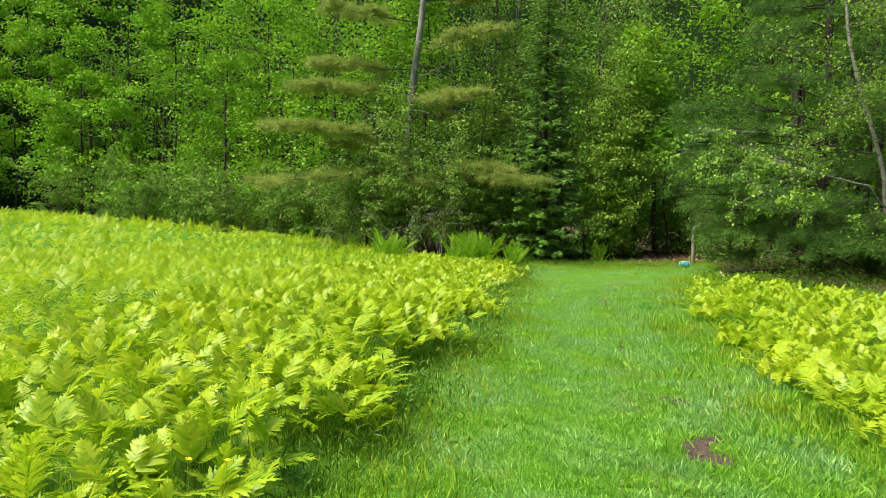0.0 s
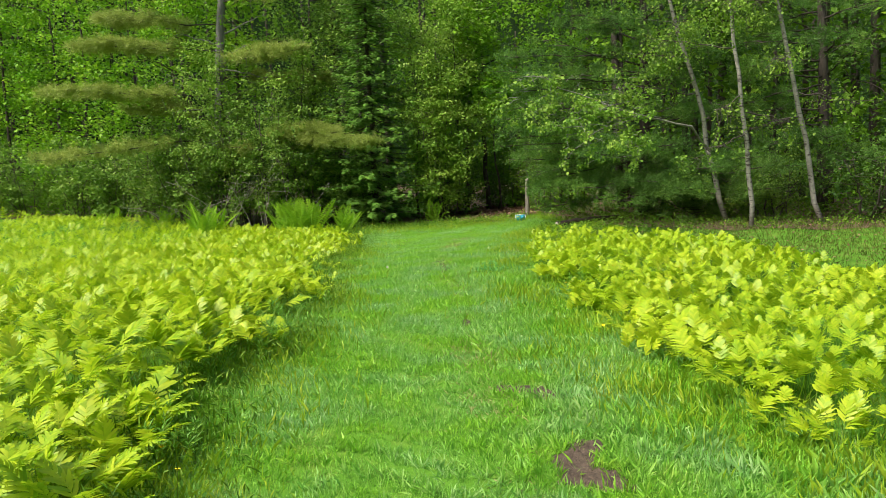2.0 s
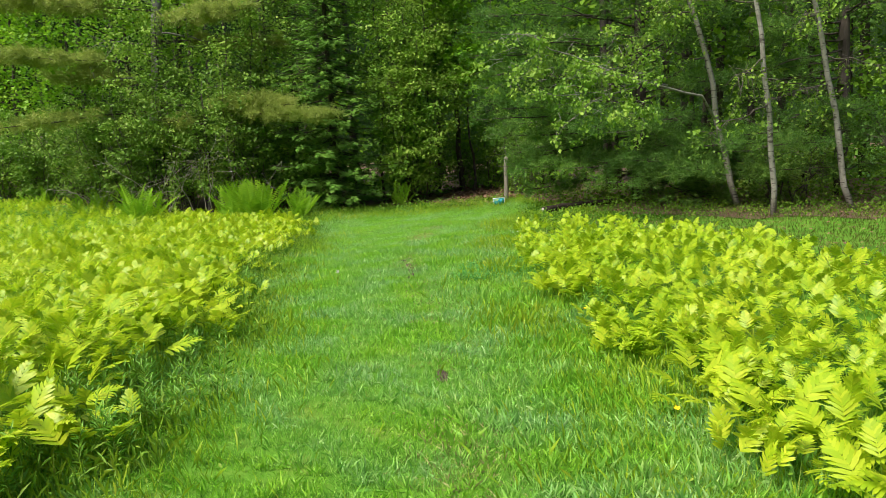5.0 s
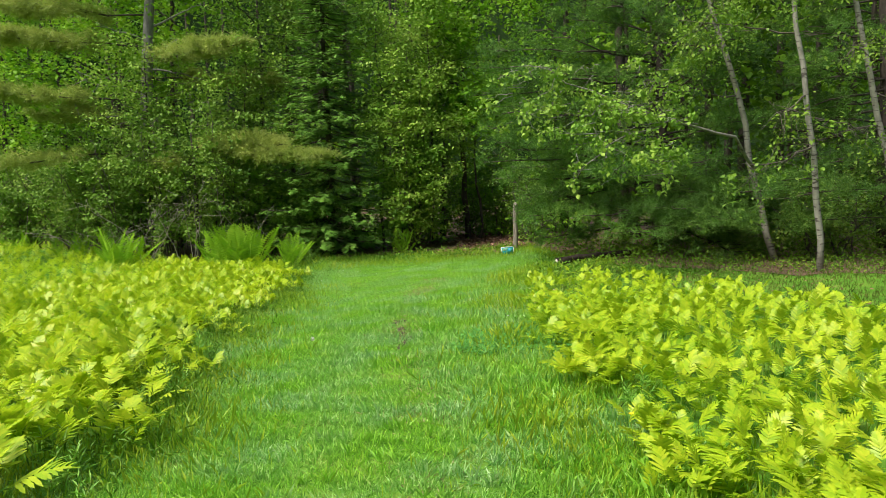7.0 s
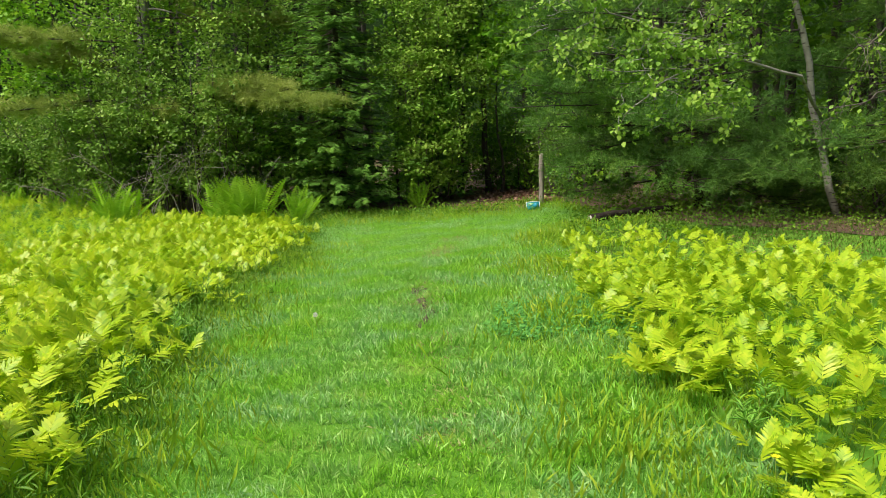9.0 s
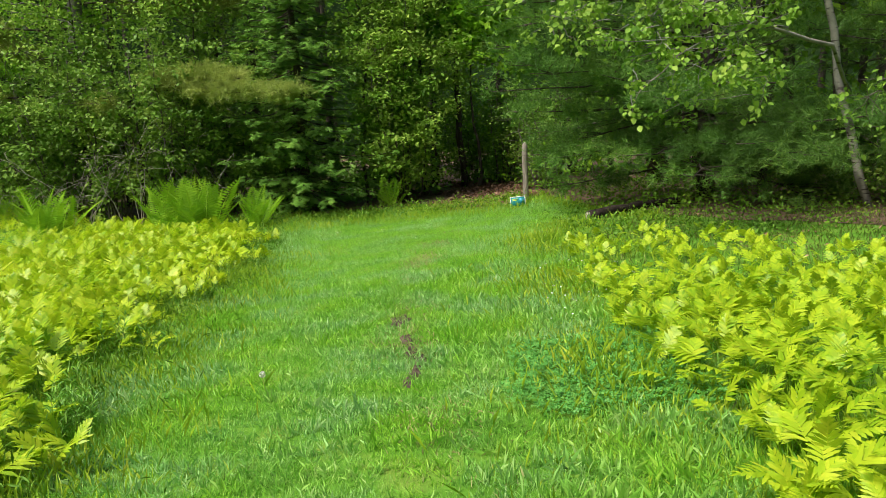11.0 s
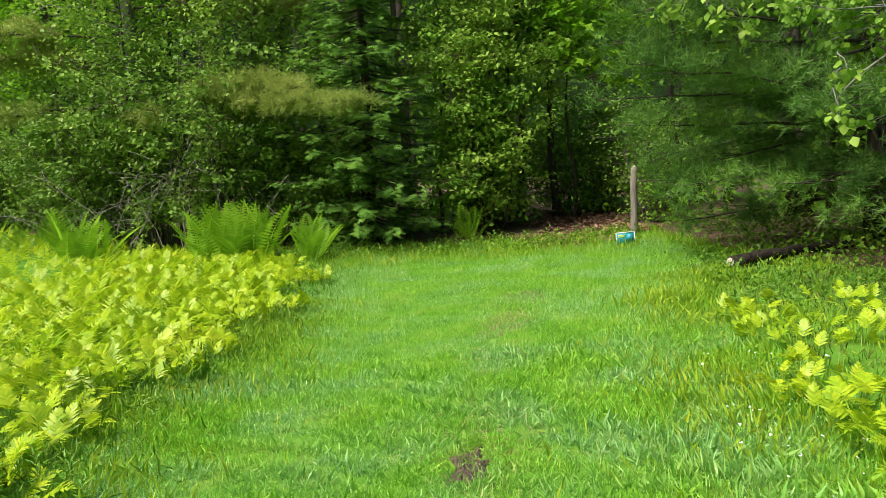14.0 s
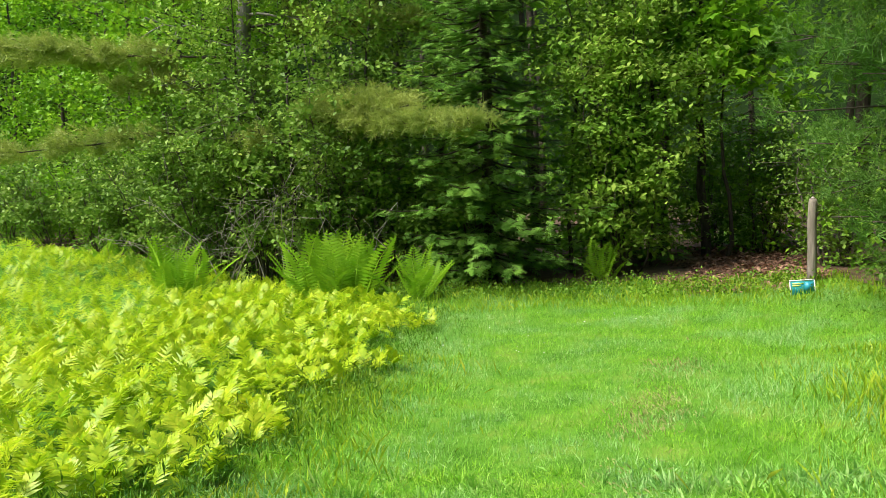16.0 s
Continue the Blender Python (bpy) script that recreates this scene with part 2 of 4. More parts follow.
def box(x0, y0, z0, x1, y1, z1, bevel=0.0):
    bm = bmesh.new()
    bmesh.ops.create_cube(bm, size=1)
    for v in bm.verts:
        v.co = Vector(((x0 + x1) / 2 + v.co.x * (x1 - x0), (y0 + y1) / 2 + v.co.y * (y1 - y0), (z0 + z1) / 2 + v.co.z * (z1 - z0)))
    if bevel:
        bmesh.ops.bevel(bm, geom=list(bm.edges), offset=bevel, segments=2, affect="EDGES")
    bmesh.ops.triangulate(bm, faces=list(bm.faces))
    bm.verts.index_update()
    out = np.array([v.co[:] for v in bm.verts]), np.array([[v.index for v in f.verts] for f in bm.faces])
    bm.free()
    return out


# ---- leaf shapes ----
LEAF = tri([(0, 0, 0), (0.32, 0.45, 0.06), (0, 1, -0.05), (-0.32, 0.45, 0.06)], [(0, 1, 2), (0, 2, 3)])
ROUND_LEAF = tri([(0, 0, 0), (0.42, 0.35, 0.06), (0.28, 0.72, 0.02), (0, 1, -0.06), (-0.28, 0.72, 0.02), (-0.42, 0.35, 0.06)], [(0, 1, 2), (0, 2, 3), (0, 3, 4), (0, 4, 5)])
LANCE = tri([(0, 0, 0), (0.085, 0.45, 0.05), (0, 1, -0.12), (-0.085, 0.45, 0.05)], [(0, 1, 2), (0, 2, 3)])
LOBED = tri([(0, 0, 0), (0.28, 0.38, 0.03), (0.56, 0.62, 0.02), (0.17, 0.66, 0), (0, 1.05, -0.08), (-0.17, 0.66, 0), (-0.56, 0.62, 0.02), (-0.28, 0.38, 0.03)],
            [(0, 1, 3), (1, 2, 3), (0, 3, 5), (3, 4, 5), (0, 5, 7), (7, 5, 6)])
BLADE = tri([(-0.5, 0, 0), (0.5, 0, 0), (0.35, 0.2, 0.6), (0, 0.62, 1)], [(0, 1, 2), (0, 2, 3)])


def tuft_shape(n=9, seed=1):
    g = np.random.default_rng(seed)
    v, t = [], []
    for i in range(n):
        yaw, up = g.uniform(0, 2 * np.pi), g.uniform(0.15, 1.45)
        d = np.array([np.cos(yaw) * np.sin(up), np.sin(yaw) * np.sin(up), np.cos(up)])
        s = np.cross(d, g.normal(size=3))
        s /= np.linalg.norm(s)
        b = np.array([0, 0, g.uniform(-0.4, 0.1)])
        v += [b - s * 0.026, b + s * 0.026, b + d * g.uniform(0.75, 1.05)]
        t.append((3 * i, 3 * i + 1, 3 * i + 2))
    return tri(v, t)


TUFTS = [tuft_shape(14, s) for s in (1, 2, 3)]


def spray_shape(seed=1):
    """A flat fir twig along y with side twigs."""
    g = np.random.default_rng(seed)
    v, t = [], []

    def needle(a, b, w):
        k = len(v)
        a, b = np.array(a), np.array(b)
        s = np.cross(b - a, (0, 0, 1))
        s *= w / np.linalg.norm(s)
        m = a * 0.55 + b * 0.45
        v.extend([a, m + s, b, m - s])
        t.extend([(k, k + 1, k + 2), (k, k + 2, k + 3)])
    needle((0, 0, 0), (0, 1, -0.1), 0.05)
    for i in range(4):
        y = 0.12 + i * 0.2
        for sx in (-1, 1):
            l = (0.44 - 0.07 * i) * g.uniform(0.8, 1.2)
            needle((0, y, -0.1 * y), (sx * l * 0.8, y + l * 0.75, -0.1 * y - 0.06), 0.042)
    return tri(v, t)


SPRAYS = [spray_shape(s) for s in (1, 2, 3)]


def frond_shape(pairs=8, seed=1, fine=2):
    """A broad sensitive-fern blade, 1 long, along y, arching over; wide lobed pinnae that taper to the tip."""
    g = np.random.default_rng(seed)
    v, t = [], []

    def along(y):
        return np.array([0, y, 0.10 * np.sin(y * 2.2) - 0.22 * y * y])
    for i in range(pairs):
        y = 0.03 + 0.80 * (i / (pairs - 1)) ** 0.92
        for sx in (-1, 1):
            l = (0.50 - 0.40 * abs(i / (pairs - 1) - 0.12) ** 1.1) * g.uniform(0.88, 1.1)
            w = (0.034 + 0.014 * (1 - i / pairs)) * (0.88 if fine else 0.95)
            a = np.radians(g.uniform(32, 44) + 16 * i / pairs)
            d = np.array([sx * np.cos(a), np.sin(a), 0])
            s = np.array([-sx * np.sin(a) * 1.0, np.cos(a), 0])
            o = along(y)
            droop = g.uniform(0.05, 0.22)
            k = len(v)
            if fine == 2:
                rows = [(0, 0.75), (0.38, 1.25), (0.58, 0.85), (0.74, 1.0), (1.0, 0.0)]
            elif fine == 1:
                rows = [(0, 0.7), (0.5, 1.25), (1.0, 0.0)]
            else:
                rows = [(0, 1.0), (1.0, 0.0)]
            for f, ww in rows:
                c = o + d * l * f + np.array([0, 0, 0.07 * f - droop * f * f]) * l * 2
                if ww:
                    v.extend([c - s * w * ww, c + s * w * ww])
                else:
                    v.append(c)
            n = len(rows)
            for r in range(n - 2):
                q = k + 2 * r
                t.extend([(q, q + 1, q + 3), (q, q + 3, q + 2)])
            q = k + 2 * (n - 2)
            t.append((q, q + 1, q + 2))
    k = len(v)
    for f, w in ((0.82, 0.04), (0.92, 0.028)):
        c = along(f)
        v.extend([c - [w, 0, 0], c + [w, 0, 0]])
    v.append(along(1.04))
    t.extend([(k, k + 1, k + 3), (k, k + 3, k + 2), (k + 2, k + 3, k + 4)])
    k = len(v)
    for f in (0.0, 0.35, 0.8):
        c = along(f) + [0, 0, 0.006]
        v.extend([c - [0.012, 0, 0], c + [0.012, 0, 0]])
    t.extend([(k, k + 1, k + 3), (k, k + 3, k + 2), (k + 2, k + 3, k + 5), (k + 2, k + 5, k + 4)])
    return tri(v, t)


FRONDS = [frond_shape(9, s) for s in range(1, 7)]
FRONDS_MID = [frond_shape(9, s, 1) for s in range(11, 15)]
FRONDS_FAR = [frond_shape(6, s, 0) for s in range(21, 25)]


def tall_frond_shape(pairs=17, seed=1):
    """An upright plume, 1 long, with narrow side leaflets."""
    g = np.random.default_rng(seed)
    v, t = [], []
    for i in range(pairs):
        y = 0.16 + 0.80 * i / (pairs - 1)
        for sx in (-1, 1):
            l = 0.19 * np.sin(np.pi * (0.16 + 0.84 * i / (pairs - 1)) ** 0.9) ** 0.8 * g.uniform(0.9, 1.1) + 0.012
            o = np.array([0, y, -0.22 * y ** 3])
            e = o + [sx * l, l * 0.32, 0.02 - 0.2 * l]
            m = (o + e) / 2
            k = len(v)
            v.extend([o, m + [0, 0.017, 0.01], e, m - [0, 0.017, 0]])
            t.extend([(k, k + 1, k + 2), (k, k + 2, k + 3)])
    k = len(v)
    for f in np.linspace(0, 1, 6):
        w = 0.011 * (1.1 - f)
        v.extend([(-w, f, -0.22 * f ** 3), (w, f, -0.22 * f ** 3)])
    for r in range(5):
        q = k + 2 * r
        t.extend([(q, q + 1, q + 3), (q, q + 3, q + 2)])
    return tri(v, t)


# ---- the lie of the land ----


LAND_Y = [-6, 5, 9, 12, 16, 20, 22.5, 26]
LAND_LEFT = [0.12, 0.12, -0.08, -0.18, -0.30, -0.30, -0.20, 0.02]
LAND_MID = [0.0, 0.0, 0.02, -0.05, -0.10, -0.18, -0.10, 0.08]
LAND_RIGHT = [0.0, 0.0, 0.05, 0.03, 0.02, 0.0, 0.02, 0.12]


def land(x, y):
    """The height of the ground: it falls gently to the far left and rises again under the trees."""
    x, y = np.asarray(x, float), np.asarray(y, float)
    a, m, r = (np.interp(y, LAND_Y, some) for some in (LAND_LEFT, LAND_MID, LAND_RIGHT))
    u, w = np.clip(-x / 2.5, 0, 1), np.clip(x / 1.5, 0, 1)
    left = np.clip(-x - 8, 0, 60)
    return m + (a - m) * u + (r - m) * w + 0.02 * np.sin(1.1 * x + 0.4) * np.sin(0.9 * y) + 0.012 * np.sin(2.7 * x - 1.9 * y) + 0.02 * left


def left_edge(y):
    return np.interp(y, [-6, 0, 1.6, 2.6, 3.6, 5, 7, 8.5, 10, 12, 15, 19, 21, 22.5], [-0.75, -1.15, -1.6, -1.75, -1.72, -1.85, -2.1, -2.5, -2.9, -3.3, -3.6, -4.1, -4.6, -5.4])


def right_edge(y):
    return np.interp(y, [-6, 1.2, 2.4, 4.5, 6.3, 8.5, 11, 12, 13.5, 15], [3.2, 2.4, 1.75, 1.5, 1.15, 0.9, 0.85, 0.88, 0.7, 1.0])


def right_outer(y):
    return np.interp(y, [-6, 2, 6, 9.8, 12.5, 14.5], [6.5, 5.6, 4.9, 4.5, 3.7, 2.8])


def woods_edge(x):
    """How far ahead the woods begin, across the field."""
    return np.interp(x, [-60, -30, -20, -14, -9, -4.5, -2.5, 1.5, 2.5, 4.5, 7.5, 14, 40], [47, 34, 29.5, 26.5, 24, 23.0, 23.6, 23.2, 18.8, 17.2, 16.4, 14.6, 12])


def spread_points(n, x0, x1, y0, y1):
    return rng.uniform(x0, x1, n), rng.uniform(y0, y1, n)


axis_x = np.unique(np.concatenate([np.linspace(-300, -20, 24), np.linspace(-20, 12, 90), np.linspace(12, 300, 24)]))
axis_y = np.unique(np.concatenate([np.linspace(-300, -8, 20), np.linspace(-8, 30, 110), np.linspace(30, 400, 28)]))
gx, gy = np.meshgrid(axis_x, axis_y)
gv = np.stack([gx, gy, land(gx, gy)], -1).reshape(-1, 3)
nx, ny = len(axis_x), len(axis_y)
qi = (np.arange(ny - 1)[:, None] * nx + np.arange(nx - 1)[None]).ravel()
gt = np.concatenate([np.stack([qi, qi + 1, qi + nx + 1], -1), np.stack([qi, qi + nx + 1, qi + nx], -1)])
ground = part("ground", (gv, gt), SOIL, smooth=True)
tagged(ground, "green meadow ground of short turf and soil", "ground", kind="structure")

# woodland floor: a brown sheet of needles and leaf litter under the trees
cols = np.concatenate([np.linspace(-60, -12, 26), np.linspace(-11.5, 10, 60), np.linspace(11, 45, 20)])
rows_f = np.concatenate([np.linspace(0, 8, 14), np.linspace(10, 90, 14)])
fx, fy = np.meshgrid(cols, rows_f)
edge_wave = 0.25 * np.sin(fx * 3.1) + 0.18 * np.sin(fx * 7.3 + 1)
fy = fy + woods_edge(fx) + 0.3 - 0.7 * np.clip((fx - 2.4) / 1.2, 0, 1) - 1.6 * np.clip((fx - 3.6) / 2.5, 0, 1) + np.where(fy == 0, edge_wave, 0)
fv = np.stack([fx, fy, land(fx, fy) + 0.012], -1).reshape(-1, 3)
fn = len(cols)
fq = (np.arange(len(rows_f) - 1)[:, None] * fn + np.arange(fn - 1)[None]).ravel()
woods_floor = part("woods_floor", (fv, np.concatenate([np.stack([fq, fq + 1, fq + fn + 1], -1), np.stack([fq, fq + fn + 1, fq + fn], -1)])), WOODS_FLOOR, smooth=True)
tagged(woods_floor, "brown woodland floor of old needles and leaves", "ground", kind="structure")

# ---- trees ----


def thing(name, x, y, label, category, group="", dz=0.0):
    e = new(name)
    e.empty_display_size = 0.2
    e.location = (x, y, float(land(x, y)) + dz)
    return tagged(e, label, category, group)


def wander(a, b, n, amount, seed):
    g = np.random.default_rng(seed)
    f = np.linspace(0, 1, n)[:, None]
    p = np.asarray(a, float) * (1 - f) + np.asarray(b, float) * f
    off = np.cumsum(g.normal(size=(n, 3)), 0) * amount
    off -= off[0] + (off[-1] - off[0]) * f
    return p + off * np.array([1, 1, 0.6])


def trunk_line(height, lean, seed, n=12, bend=0.05):
    return wander((0, 0, -0.15), (lean[0], lean[1], height), n, bend, seed)


def at_height(line, z):
    return np.array([np.interp(z, line[:, 2], line[:, k]) for k in range(3)])


def leaf_cloud(centres, per, radius, size, template, g, flat=0.55, droop=0.3):
    """Leaves round many twig ends: each end carries its own small, flattened clump."""
    n = len(centres) * per
    c = np.repeat(centres, per, 0)
    off = g.normal(size=(n, 3)) * np.asarray(radius) * np.array([1, 1, flat])
    pos = c + off
    r = turns(g.uniform(0, 2 * np.pi, n), g.normal(-droop, 0.5, n), g.normal(0, 0.5, n))
    return strew(template, pos, r, size * g.uniform(0.6, 1.3, n))


def leafy_tree(x, y, height, spread, crown_from, limbs=14, twigs=16, per=22, leaf=0.08, shape=LEAF, mat=None, bark=None, girth=0.11, lean=(0, 0), seed=1,
               label="broadleaf tree with fresh green leaves at the edge of the woods", name="broadleaf_tree", clump=0.26, up=0.35, group="trees at the edge of the woods", face=None):
    g = np.random.default_rng(seed)
    e = thing(name, x, y, label, "tree", group)
    line = trunk_line(height, lean, seed, bend=0.06)
    part("trunk", tube(line, np.linspace(girth, girth * 0.18, len(line)), 9), bark or BARK, e, smooth=True)
    ends = []
    for i in range(limbs):
        f = crown_from + (0.98 - crown_from) * (i + g.uniform(0.1, 0.9)) / limbs
        a = at_height(line, f * height)
        yaw = g.uniform(0, 2 * np.pi) if face is None else g.normal(face, 1.3)
        reach = spread * (1.05 - 0.6 * max(0, f - 0.45)) * g.uniform(0.65, 1.1)
        b = a + np.array([np.cos(yaw) * reach, np.sin(yaw) * reach, reach * up * g.uniform(0.2, 1.5)])
        limb = wander(a, b, 8, 0.05 * reach / 2 + 0.02, seed * 91 + i)
        pieces = [tube(limb, np.linspace(girth * 0.28, 0.006, 8), 5)]
        for k in range(twigs):
            q = limb[g.integers(2, 8)]
            tip = q + g.normal(size=3) * np.array([0.42, 0.42, 0.28]) * (0.4 + reach * 0.32)
            ends.append(tip)
            if k % 3 == 0:
                pieces.append(tube(wander(q, tip, 4, 0.03, seed + k), [0.008, 0.006, 0.005, 0.003], 3))
        part("limb", join(pieces), bark or BARK, e)
    part("crown", leaf_cloud(np.array(ends), per, clump, leaf, shape, g), mat or LEAF_MAPLE, e)
    return e


def shrub(x, y, height, spread, stems=9, twigs=30, per=28, leaf=0.095, mat=None, seed=1, label="dense small-leaved shrub at the edge of the field", bare=0.25, clump=0.16, name="shrub", low=0.5):
    g = np.random.default_rng(seed)
    e = thing(name, x, y, label, "shrub", "shrubs along the field edge")
    ends = []
    for i in range(stems):
        yaw = g.uniform(0, 2 * np.pi)
        reach = spread * g.uniform(0.3, 1.0)
        top = np.array([np.cos(yaw) * reach, np.sin(yaw) * reach, height * g.uniform(0.55, 1.0)])
        foot = np.array([np.cos(yaw), np.sin(yaw), 0]) * g.uniform(0.02, 0.3)
        foot[2] = -0.1
        line = wander(foot, top, 9, 0.07, seed * 37 + i)
        pieces = [tube(line, np.linspace(0.028, 0.005, 9), 5)]
        for k in range(twigs):
            q = line[g.integers(2, 9)]
            tip = q + g.normal(size=3) * np.array([0.42, 0.42, 0.34]) * (0.5 + spread * 0.25)
            tip[2] = max(tip[2], 0.12)
            if g.random() > (bare if tip[2] > 1.1 else low):
                ends.append(tip)
            if k % 2 == 0:
                pieces.append(tube(wander(q, tip, 4, 0.04, seed + k + i), [0.007, 0.006, 0.005, 0.003], 3))
        part("stem", join(pieces), TWIG, e)
    part("crown", leaf_cloud(np.array(ends), per, clump, leaf, LEAF, g), mat or LEAF_SHRUB, e)
    return e


def pine_bough(a, b, wide, n, g, size=0.16, thick=0.12, seed=1):
    """A limb from a to b with a flat plate of needle tufts; wood and tufts come back apart."""
    limb = wander(a, b, 9, 0.05, seed)
    length = np.linalg.norm(np.subtract(b, a))
    wood = [tube(limb, np.linspace(0.032, 0.006, 9), 5)]
    side = np.cross(np.subtract(b, a) / length, (0, 0, 1))
    side /= np.linalg.norm(side)
    ahead = np.subtract(b, a) / length
    tw = max(9, n // 20)
    tips, ways = [], []
    for i in range(tw):
        f = g.uniform(0.22, 1.0)
        q = limb[0] * 0 + np.array([np.interp(f, np.linspace(0, 1, 9), limb[:, k]) for k in range(3)])
        s = g.choice([-1, 1])
        w = wide * (1.15 - 0.6 * f) * g.uniform(0.3, 1.0)
        tip = q + side * s * w + ahead * w * g.uniform(0.3, 0.9) + np.array([0, 0, g.uniform(-0.06, 0.16)])
        wood.append(tube(wander(q, tip, 4, 0.02, seed + i), [0.012, 0.009, 0.006, 0.004], 3))
        m = max(1, n // tw)
        u = g.uniform(0.5, 1.08, m)[:, None]
        tips.append(q + (tip - q) * u + g.normal(size=(m, 3)) * np.array([thick, thick, thick * 0.8]))
        ways.append(np.tile((tip - q) / np.linalg.norm(tip - q), (m, 1)))
    tips, ways = np.concatenate(tips), np.concatenate(ways)
    ways = ways + g.normal(size=ways.shape) * 0.35 + np.array([0, 0, 0.45])
    yaw = np.arctan2(ways[:, 1], ways[:, 0]) - np.pi / 2
    tilt = np.arctan2(ways[:, 2], np.hypot(ways[:, 0], ways[:, 1])) - np.pi / 2
    m = len(tips)
    third = np.arange(m) % 3
    out = [strew(TUFTS[k], tips[third == k], turns(yaw[third == k], tilt[third == k], np.zeros((third == k).sum())), size * g.uniform(0.7, 1.25, (third == k).sum())) for k in range(3)]
    return join(wood), join(out)


def white_pine(x, y, height, boughs, seed, label, girth=0.16, lean=(0, 0), bark=None, group="", tuft=0.18):
    """boughs: (height of the root, yaw in degrees, reach, drop or rise at the tip, width, tufts, pale)."""
    g = np.random.default_rng(seed)
    e = thing("white_pine", x, y, label, "tree", group)
    line = trunk_line(height, lean, seed, bend=0.04)
    part("trunk", tube(line, np.linspace(girth, girth * 0.25, len(line)), 10), bark or BARK, e, smooth=True)
    for i, (z, yaw, reach, rise, wide, n, pale) in enumerate(boughs):
        a = at_height(line, z)
        b = a + np.array([np.cos(radians(yaw)) * reach, np.sin(radians(yaw)) * reach, rise])
        wood, tufts = pine_bough(a, b, wide, n, g, seed=seed * 53 + i, size=tuft, thick=0.13 if not pale else 0.125)
        limb = part("limb", wood, BARK, e)
        part("needles", tufts, NEEDLE_PALE if pale else NEEDLE, limb)
    return e


def fir(x, y, height, spread, seed, whorls=26, per=7, label="dark fir with flat layered boughs reaching the ground", group="", dense=13):
    g = np.random.default_rng(seed)
    e = thing("fir_tree", x, y, label, "tree", group)
    line = trunk_line(height, (0, 0), seed, bend=0.02)
    part("trunk", tube(line, np.linspace(0.13, 0.02, len(line)), 8), BARK, e, smooth=True)
    for w in range(whorls):
        f = w / whorls
        z = 0.25 + (height - 0.4) * f
        level = z
        wood, sprays = [], []
        for i in range(per):
            yaw = 2 * np.pi * (i + g.uniform(-0.3, 0.3)) / per + w * 0.7
            yaw -= 0.45 * np.sin(yaw + np.pi / 2)
            reach = spread * (1 - f) ** 0.8 * g.uniform(0.6, 1.15) + 0.15
            z = level + g.uniform(-0.18, 0.18)
            a = at_height(line, z)
            d = np.array([np.cos(yaw), np.sin(yaw), 0])
            b = a + d * reach + np.array([0, 0, -0.16 * reach + 0.1])
            n = 6
            ff = np.linspace(0, 1, n)[:, None]
            limb = a * (1 - ff) + b * ff + np.array([0, 0, -0.16 * reach]) * (4 * ff * (1 - ff)) * 0.5
            wood.append(tube(limb, np.linspace(0.022, 0.004, n), 4))
            m = int(dense * (0.5 + reach))
            u = g.uniform(0.2, 1.0, m)
            pos = np.stack([np.interp(u, ff[:, 0], limb[:, k]) for k in range(3)], -1)
            s = g.choice([-1, 1], m)
            ang = np.where(u > 0.93, 0, s * g.uniform(0.4, 1.1, m))
            size = (0.19 + 0.14 * (1 - u)) * (0.5 + 0.35 * min(reach, 1.6)) * g.uniform(0.8, 1.25, m)
            pos[:, 2] += g.normal(0, 0.05, m)
            r = turns(yaw - np.pi / 2 + ang, g.normal(-0.17, 0.17, m), g.normal(0, 0.26, m))
            for k in range(3):
                q = np.arange(m) % 3 == k
                sprays.append(strew(SPRAYS[k], pos[q], r[q], size[q]))
        limb_ob = part("limb_whorl", join(wood), BARK, e)
        part("needles", join(sprays), FIR, limb_ob)
    return e


# pale pine on the far edge: grey trunk, dead arms, flat yellowish boughs
far_pine = white_pine(-10.95, 25.3, 15.0, [
    (6.6, 195, 5.2, 0.3, 1.12, 1125, True), (5.0, 205, 5.8, 0.1, 1.25, 1275, True), (4.4, 172, 3.6, 0.2, 1.00, 675, True),
    (6.1, -25, 3.6, 0.1, 1.00, 825, True), (5.6, 5, 4.2, -0.2, 0.88, 675, True), (3.4, 212, 6.4, -0.7, 1.00, 750, True),
    (7.6, 185, 4.6, 0.4, 1.25, 825, True), (8.4, -15, 3.6, 0.4, 1.12, 675, True), (9.5, 200, 4.0, 0.5, 1.25, 750, True), (10.4, 20, 3.4, 0.5, 1.25, 675, True)],
    3, "tall grey pine with dead arms and flat yellow-green boughs", 0.25, (1.4, 0), BARK_GREY, tuft=0.26)
dead = []
for i, (z, yaw, reach, rise) in enumerate([(5.9, -12, 2.2, -0.5), (6.3, -20, 1.5, 0.3), (5.2, 190, 1.6, 0.3), (6.8, 170, 1.8, 0.5), (4.6, 200, 1.7, -0.3), (7.2, 10, 1.8, 0.6), (5.5, 230, 1.9, 0.1)]):
    a = np.array([1.4 * z / 15, 0, z])
    b = a + np.array([np.cos(radians(yaw)) * reach, np.sin(radians(yaw)) * reach - 0.4, rise])
    l = wander(a, b, 8, 0.07, 700 + i)
    part("dead_limb", join([tube(l, np.linspace(0.04, 0.008, 8), 6)] + [tube(wander(l[k], l[k] + rng.normal(size=3) * 0.4, 4, 0.03, k), [0.014, 0.01, 0.008, 0.004], 3) for k in (3, 4, 5, 6, 7)]), BARK_GREY, far_pine, "bleached broken dead limb")

